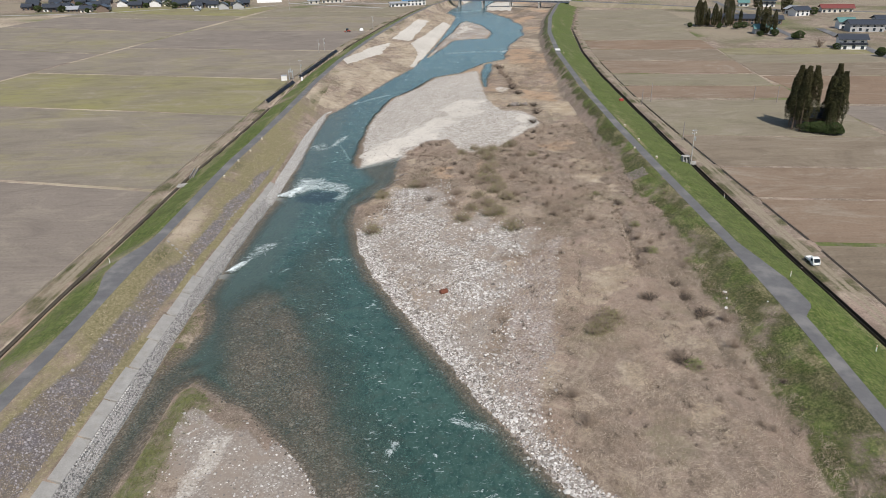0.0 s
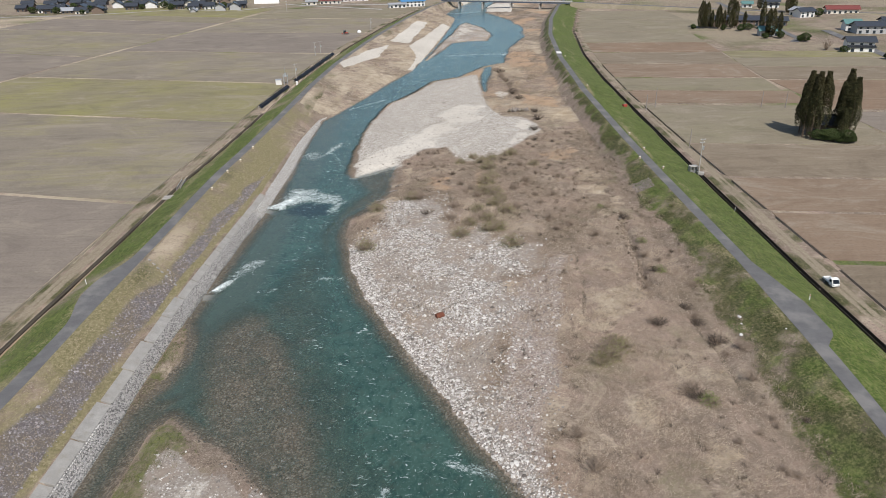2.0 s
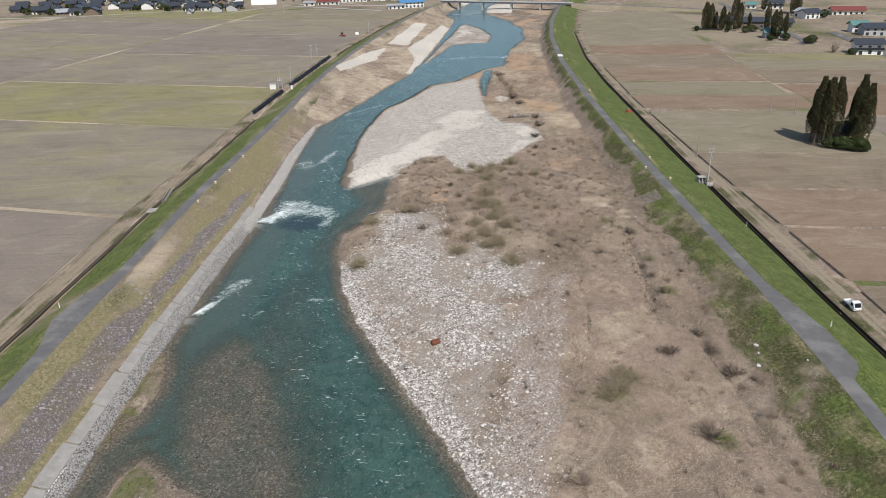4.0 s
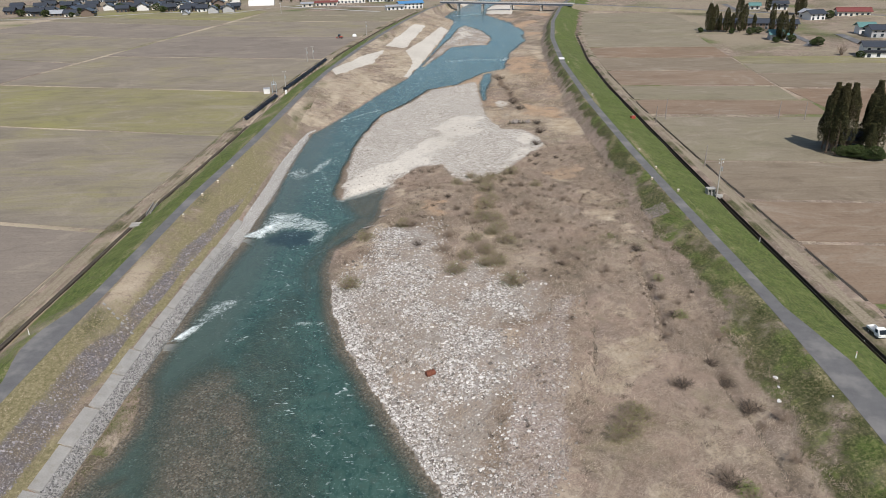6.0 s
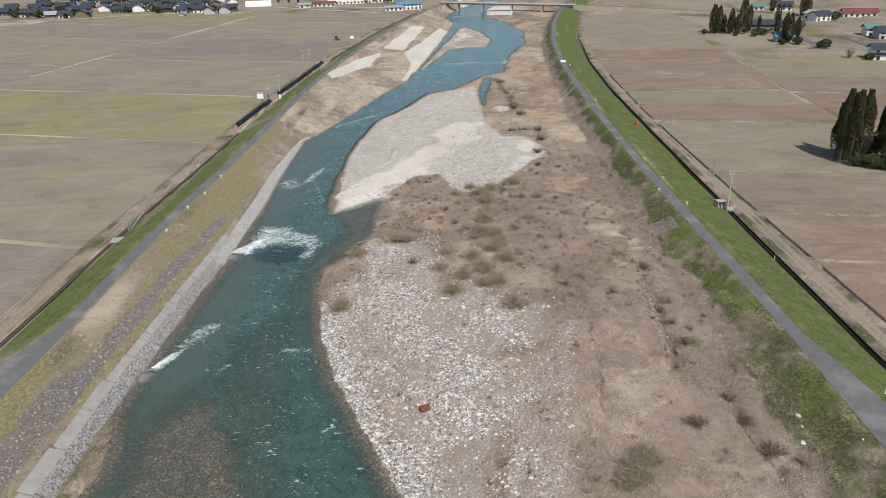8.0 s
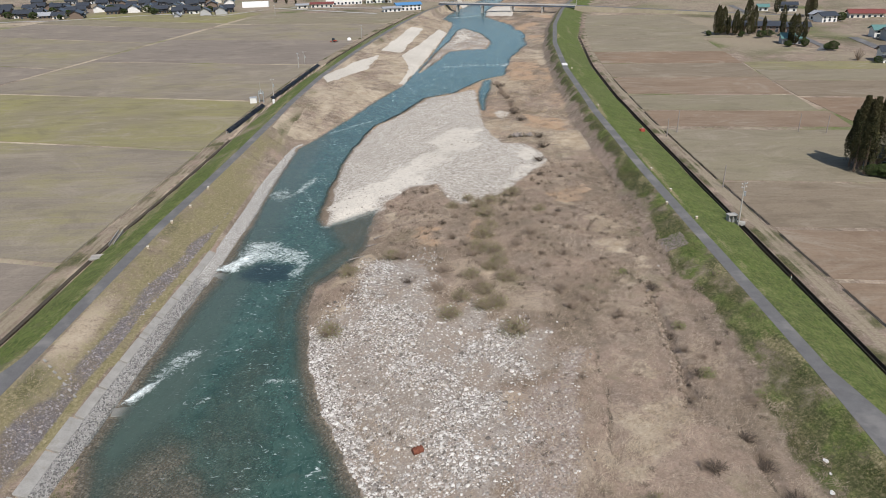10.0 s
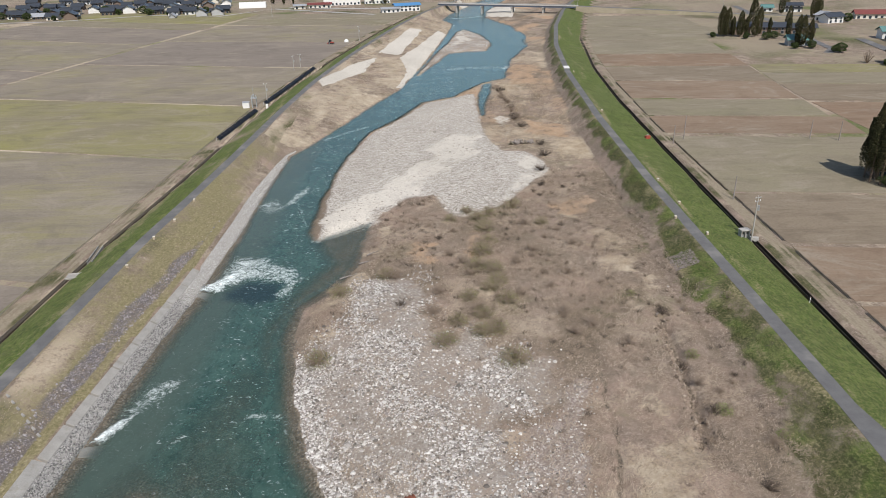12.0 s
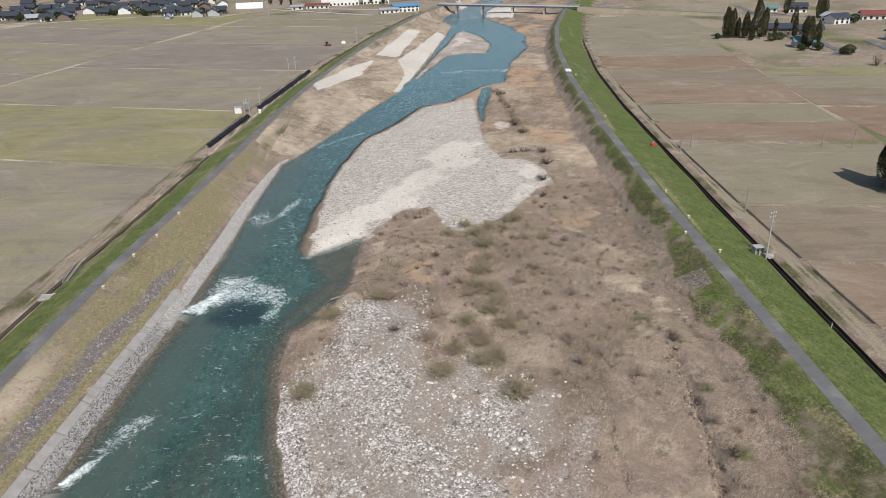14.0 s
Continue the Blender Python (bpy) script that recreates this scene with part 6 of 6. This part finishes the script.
# sluice house by the right-hand ditch
sl = empty("sluice_hut", 58.7 * K, 166.4 * K, height(58.7 * K, 166.4 * K) - 0.1, 8, "small concrete sluice hut with a flat roof and open bays", "sluice hut")
sl.scale = (0.7, 0.7, 0.8)
for x in (-1.3, 0, 1.3):
    bm = bmesh.new()
    box(bm, x, 0, -0.8, 0.28, 2.0, 3.0, 0, 0.03)
    part("pier", bm, CONCRETE, sl)
bm = bmesh.new()
box(bm, 0, 0, 2.2, 3.2, 2.5, 0.25, 0, 0.04)
part("roof", bm, CONCRETE, sl)
bm = bmesh.new()
box(bm, 0, 0.85, -0.8, 2.8, 0.2, 3.0)
part("back_wall", bm, GREYWALL, sl)
for x in (-0.65, 0.65):
    bm = bmesh.new()
    box(bm, x, -0.3, -0.3, 0.95, 0.08, 1.3, 0, 0.01)
    part("gate", bm, STEEL, sl, "steel sluice gate")
bm = bmesh.new()
box(bm, 2.6, -1.6, -0.6, 2.6, 1.4, 1.1, -25, 0.04)
part("wing_wall", bm, CONCRETE, sl)
# a box and a valve at the next crossing
vb = empty("valve_box", 58.9 * K, 233 * K, height(58.9 * K, 233 * K), 0, "low orange-red valve housing beside the ditch", "valve box")
bm = bmesh.new()
box(bm, 0, 0, -0.1, 1.6, 1.1, 1.0, 20, 0.05)
part("housing", bm, REDPAINT, vb)
bm = bmesh.new()
tube(bm, (0, 0, 0.9), (0, 0, 1.25), 0.06, 0.06, 6), tube(bm, (0, 0, 1.22), (0, 0, 1.27), 0.3, 0.3, 10)
part("handwheel", bm, STEEL, vb)
# white patch of new concrete on the right road
bm = bmesh.new()
box(bm, 0, 0, 0, 2.6, 6.5, 0.05, 0, 0.01)
ob = tagged(part("road_patch", bm, WHITE), "pale concrete plate across the asphalt road", "road plate", kind="structure")
ob.matrix_basis = pose(53.1 * K, 330 * K, 6.07, 0, 0, -4)


def wheel(parent, x, y, r, w):
    bm = bmesh.new()
    tube(bm, (x - w / 2, y, r), (x + w / 2, y, r), r, r, 14)
    t = part("wheel", bm, TYRE, parent)
    bm = bmesh.new()
    tube(bm, (x - w / 2 - 0.01, y, r), (x + w / 2 + 0.01, y, r), r * 0.55, r * 0.55, 10)
    part("rim", bm, STEEL, t)


# small farm truck on the dirt track: cab towards -y
tk = empty("farm_truck", 61.9 * K, 109 * K, height(61.9 * K, 109 * K) + 0.02, 4, "small white flatbed farm truck parked on the dirt track", "truck")
bm = bmesh.new()
v = [[bm.verts.new((s_ * 0.72, y, z)) for y, z in ((-1.68, 0.35), (-1.7, 0.85), (-1.25, 1.68), (-0.45, 1.74), (-0.4, 0.35))] for s_ in (-1, 1)]
bm.faces.new(v[0]), bm.faces.new(v[1][::-1])
for k in range(5):
    bm.faces.new((v[0][k], v[1][k], v[1][(k + 1) % 5], v[0][(k + 1) % 5]))
bmesh.ops.recalc_face_normals(bm, faces=bm.faces)
bmesh.ops.bevel(bm, geom=bm.edges[:], offset=0.05, segments=2, affect="EDGES")
part("cab", bm, PAINT, tk)
bm = bmesh.new()
q = [bm.verts.new(c) for c in ((-0.62, -1.7, 0.95), (0.62, -1.7, 0.95), (0.6, -1.32, 1.62), (-0.6, -1.32, 1.62))]
bm.faces.new(q)
bmesh.ops.solidify(bm, geom=bm.faces[:], thickness=-0.02)
part("windscreen", bm, GLASS, tk)
for s_ in (-1, 1):
    bm = bmesh.new()
    box(bm, s_ * 0.725, -0.85, 1.0, 0.02, 0.65, 0.55)
    part("side_window", bm, GLASS, tk)
    bm = bmesh.new()
    box(bm, s_ * 0.5, -1.72, 0.62, 0.26, 0.05, 0.16, 0, 0.02)
    part("headlight", bm, STEEL, tk)
    bm = bmesh.new()
    box(bm, s_ * 0.7, 0.68, 0.68, 0.04, 2.0, 0.32, 0, 0.01)
    part("side_gate", bm, PAINT, tk)
bm = bmesh.new()
box(bm, 0, 0.68, 0.6, 1.42, 2.04, 0.08)
part("bed", bm, STEEL, tk, "grey load bed")
for y in (-0.33, 1.69):
    bm = bmesh.new()
    box(bm, 0, y, 0.66, 1.4, 0.04, 0.5 if y < 0 else 0.32, 0, 0.01)
    part("end_gate", bm, PAINT, tk)
bm = bmesh.new()
box(bm, 0, 0.4, 0.3, 0.9, 3.4, 0.3)
part("chassis", bm, TYRE, tk)
for x in (-0.64, 0.64):
    for y in (-1.15, 0.95):
        wheel(tk, x, y, 0.28, 0.16)

# red tractor and a white drum in the far left paddy
tr = empty("tractor", -51.5 * K, 425 * K, FIELD_Z + 0.08, 60, "red farm tractor standing in a bare paddy", "tractor")
bm = bmesh.new()
box(bm, 0, -0.9, 0.6, 0.9, 1.8, 0.8, 0, 0.1), box(bm, 0, 0.6, 0.6, 1.3, 1.3, 0.7, 0, 0.1)
part("body", bm, REDPAINT, tr)
bm = bmesh.new()
box(bm, 0, 0.6, 1.3, 1.3, 1.3, 1.2, 0, 0.1)
part("cab", bm, GLASS, tr)
bm = bmesh.new()
box(bm, 0, 1.9, 0.2, 2.4, 0.9, 0.6, 0, 0.08)
part("rotary_tiller", bm, REDPAINT, tr)
for x in (-0.75, 0.75):
    wheel(tr, x, 0.7, 0.7, 0.35), wheel(tr, x, -1.4, 0.45, 0.25)
wt = empty("white_tank", -44.4 * K, 431 * K, FIELD_Z + 0.05, 0, "small rounded white tank beside the paddy", "tank")
bm = bmesh.new()
bmesh.ops.create_uvsphere(bm, u_segments=12, v_segments=8, radius=1.4)
for v in bm.verts:
    v.co.z = max(-0.1, v.co.z * 0.9 + 0.5)
part("shell", bm, PAINT, wt)
bm = bmesh.new()
tube(bm, (0, 0, 1.6), (0, 0, 1.95), 0.35, 0.3, 10)
part("cap", bm, STEEL, wt)

# small culvert where a lane leaves the left-hand track
cu = empty("culvert", -58.9 * K, 156.6 * K, FIELD_Z - 0.1, 8, "weathered concrete culvert slab over the ditch", "culvert")
bm = bmesh.new()
box(bm, 0, 0, 0, 3.4, 2.2, 0.3, 0, 0.04)
part("slab", bm, SLAB, cu)
for y in (-1.05, 1.05):
    bm = bmesh.new()
    box(bm, 0, y, 0.28, 3.4, 0.18, 0.2, 0, 0.03)
    part("kerb", bm, CONCRETE, cu)
# concrete intake trough by the ditch
tr = empty("intake_trough", -59.3 * K, 165.5 * K, FIELD_Z - 0.2, 8, "long grey concrete intake trough beside the ditch", "trough")
for x in (-0.5, 0.5):
    bm = bmesh.new()
    box(bm, x, 0, 0, 0.16, 8.5, 0.7, 0, 0.03)
    part("side", bm, SLAB, tr)
bm = bmesh.new()
box(bm, 0, 0, 0, 0.86, 8.4, 0.2)
part("bottom", bm, GUTTER, tr)
# pump station on the left-hand ditch
ps = empty("pump_station", -58.6 * K, 283.5 * K, FIELD_Z, 10, "white pump hut with a steel gate frame by the ditch", "pump station")
bm = bmesh.new()
box(bm, -2.2, 0, -0.1, 2.6, 2.2, 2.3, 0, 0.05)
part("hut", bm, WHITE, ps)
bm = bmesh.new()
box(bm, -2.2, 0, 2.2, 2.9, 2.5, 0.15, 0, 0.03)
part("roof", bm, GREYROOF, ps)
for x in (0.2, 1.9):
    for y in (-0.7, 0.7):
        bm = bmesh.new()
        box(bm, x, y, -1.0, 0.28, 0.28, 5.6, 0, 0.02)
        part("column", bm, STEEL, ps)
bm = bmesh.new()
box(bm, 1.05, 0, 3.6, 2.4, 2.0, 0.2, 0, 0.03)
part("platform", bm, STEEL, ps)
bm = bmesh.new()
box(bm, 1.05, 0, 3.8, 0.7, 0.7, 1.3, 0, 0.05), tube(bm, (1.05, 0, 5.0), (1.05, 0, 8.2), 0.07, 0.04, 6)
part("hoist", bm, STEEL, ps)
bm = bmesh.new()
box(bm, 6.0, -3.0, -0.4, 0.9, 0.9, 2.0, 0, 0.05)
part("white_pier", bm, WHITE, ps)

# black lining sheets over the ditch
for a, b, n in (((-58.3, 242.5), (-55.6, 277.5), 11), ((-55.0, 287), (-48.8, 354), 20)):
    lining = empty("ditch_lining", 0, 0, 0, 0, "row of black sheets lining the ditch bank", "ditch lining", "ditch linings")
    A, B = Vector((a[0] * K, a[1] * K, 0)), Vector((b[0] * K, b[1] * K, 0))
    w = (B - A).normalized()
    s_ = Vector((w.y, -w.x, 0))
    for k in range(n):
        p0, p1 = A.lerp(B, (k + 0.02) / n), A.lerp(B, (k + 0.97) / n)
        bm = bmesh.new()
        bend = 0.06 * math.sin(k * 2.3)
        q = [bm.verts.new(c) for c in (p0 - s_ * 0.7 + Vector((0, 0, 4.3 + bend)), p1 - s_ * 0.7 + Vector((0, 0, 4.3 - bend)), p1 + s_ * 0.6 + Vector((0, 0, 3.35)), p0 + s_ * 0.6 + Vector((0, 0, 3.35 + bend)))]
        bm.faces.new(q)
        bmesh.ops.solidify(bm, geom=bm.faces[:], thickness=0.08)
        part("sheet", bm, BLACK, lining)
    for k in range(n + 1):
        q = A.lerp(B, k / n) - s_ * 0.65
        bm = bmesh.new()
        box(bm, q.x, q.y, 2.9, 0.1, 0.1, 1.5)
        part("stake", bm, STEEL, lining)

# concrete gutters along the fields
def gutter(pts, label, wide=0.2, deep=0.05, top=0.2, mat=GUTTER):
    bm = bmesh.new()
    for (ax, ay), (bx, by) in zip(pts, pts[1:]):
        A, B = Vector((ax * K, ay * K, FIELD_Z)), Vector((bx * K, by * K, FIELD_Z))
        w = (B - A).normalized()
        s_ = Vector((w.y, -w.x, 0))
        i = wide - 0.06
        prof = ((-wide, -0.2), (-wide, top), (-i, top), (-i, -deep), (i, -deep), (i, top), (wide, top), (wide, -0.2))
        r0, r1 = [[bm.verts.new(P + s_ * x + Vector((0, 0, z))) for x, z in prof] for P in (A, B)]
        for k in range(7):
            bm.faces.new((r0[k], r0[k + 1], r1[k + 1], r1[k]))
    return tagged(part("gutter", bm, mat), label, "gutter", kind="structure")


for y0, y1, m in RIGHT_ROWS[2:10]:
    ys = np.linspace(y0 + 1, y1 - 2.5, 5)
    gutter([(right_edge(t) - 0.4, t) for t in ys], "narrow dark field drain along a paddy")
for y0, y1, m in LEFT_ROWS[1:6]:
    ys = np.linspace(y0 + 1, y1 - 1, 7)
    gutter([(left_edge(t) + 0.5, t) for t in ys], "narrow pale-edged field drain along a paddy", 0.2, 0.05, 0.12, PALEDRAIN)

v = np.arange(-200, 560, 4.0)
# the ditch's inner shadow comes from its near-black material
gutter([(float(smooth_line(DITCH, np.array([t * K]))[0]) / K, t) for t in v], "deep dark irrigation ditch below the embankment", 0.45, 0.6, 0.04, SHADEDMUD)
v = [t for t in np.arange(-200, 560, 4.0) if not (240 < t < 356)]
for lo_, hi_ in ((-210, 240), (357, 560)):
    gutter([((float(smooth_line(LEFT_ROAD, np.array([t * K]))[0]) - 11.4) / K, t) for t in v if lo_ < t < hi_], "deep dark irrigation ditch below the embankment", 0.3, 0.4, 0.02, GUTTER)

# ================= loose things on the flood plain =================
rm = empty("rusty_drum", 0, 103.4 * K, height(0, 103.4 * K), 25, "crushed rusty iron drum lying on gravel", "drum")
bm = bmesh.new()
tube(bm, (-0.75, 0, 0.32), (0.75, 0, 0.36), 0.55, 0.5, 14)
bmesh.ops.subdivide_edges(bm, edges=[e for e in bm.edges if e.calc_length() > 1.2], cuts=4)
for v in bm.verts:
    v.co.z = max(-0.05, v.co.z * 0.85 + 0.08 * math.sin(v.co.x * 6 + v.co.y * 4))
    v.co.y += 0.07 * math.sin(v.co.x * 9)
part("shell", bm, RUST, rm)
for x in (-0.4, 0.1, 0.55):
    bm = bmesh.new()
    tube(bm, (x - 0.04, 0, 0.32), (x + 0.04, 0, 0.32), 0.57, 0.57, 14)
    part("hoop", bm, RUST, rm)
g = np.random.default_rng(5)
for k in range(9):
    ob = empty("concrete_block", (23.2 + 5.2 * k / 8) * K + g.normal(0, 0.5), (237.4 + g.normal(0, 0.6)) * K, 0, g.uniform(0, 90), "grey four-legged concrete armour block on gravel", "armour block", "armour blocks")
    ob.location.z = height(ob.location.x, ob.location.y) + 0.35
    bm = bmesh.new()
    for way_ in ((1, 1, 1), (-1, -1, 1), (1, -1, -0.35), (-1, 1, -0.35)):
        tube(bm, (0, 0, 0.15), Vector(way_) * 0.62 + Vector((0, 0, 0.15)), 0.4, 0.26, 8)
    part("body", bm, LOGWOOD if k % 3 else GUTTER, ob)
for u, v, l, turn in ((-2.5, 144, 2.6, 60), (-12.6, 159, 4.2, 30), (-9.2, 168, 3.2, 40), (-9.9, 164.5, 4.0, 25), (35, 126.9, 2.0, 100), (2, 88.2, 2.4, 15), (36.2, 140.6, 2.2, 40), (6.9, 77.5, 3.0, 70)):
    ob = empty("driftwood_log", u * K, v * K, height(u * K, v * K) + 0.1, turn, "grey bleached driftwood log with broken branches", "driftwood", "driftwood logs")
    bm = bmesh.new()
    tube(bm, (-l / 2, 0, 0.05), (0, 0.1, 0.12), 0.16, 0.13, 7), tube(bm, (0, 0.1, 0.12), (l / 2, -0.1, 0.1), 0.13, 0.06, 7)
    part("trunk", bm, LOGWOOD, ob)
    for t in (-0.25, 0.1, 0.35):
        bm = bmesh.new()
        tube(bm, (l * t, 0.05, 0.12), (l * t + 0.3, 0.5 - t, 0.5), 0.05, 0.02, 5)
        part("branch", bm, LOGWOOD, ob)
for u, v, r in ((42.1, 94.3, 0.3), (43.4, 98.4, 0.3), (43.0, 96.6, 0.2), (47, 92, 0.14), (40, 149, 0.16)):
    ob = empty("plastic_sheet", u * K, v * K, height(u * K, v * K) + 0.05, u * 40, "crumpled pale plastic sheet caught in the weeds", "litter", "litter")
    bm = bmesh.new()
    bmesh.ops.create_icosphere(bm, subdivisions=2, radius=r)
    for w in bm.verts:
        w.co = Vector((w.co.x * 1.6, w.co.y, max(-0.1, w.co.z * 0.35))) * (1 + 0.3 * noise.noise(w.co * 5))
    part("sheet", bm, WHITE, ob)
bm = bmesh.new()
for k in range(7):
    a, b = Vector((-49.8 + k * 0.9, 119.4 - k * 0.75, 0)) * K, Vector((-48.9 + k * 0.9, 118.65 - k * 0.75, 0)) * K
    c = (a + b) / 2
    box(bm, c.x, c.y, height(c.x, c.y) - 0.12, (b - a).length * 0.96, 0.35, 0.2, math.degrees(math.atan2(b.y - a.y, b.x - a.x)), 0.02)
tagged(part("drain", bm, SLAB), "narrow concrete drain down the embankment slope", "drain", kind="structure")
# heap of rubble on the right embankment
HEAP = stone_material("heap_stone", (0.11, 0.092, 0.083), (0.2, 0.168, 0.155), (0.32, 0.28, 0.26))
p = sample(700, 42.3, 46.2, 152.8, 158.2, lambda x, y, q, c: 1.0 + 0 * x)
scatter("rubble_heap", SV, SF, p, RNG.uniform(0.07, 0.2, len(p)), HEAP, (1, 1, 0.7), 0.25, label="heap of broken grey stone on the embankment slope", category="rubble")
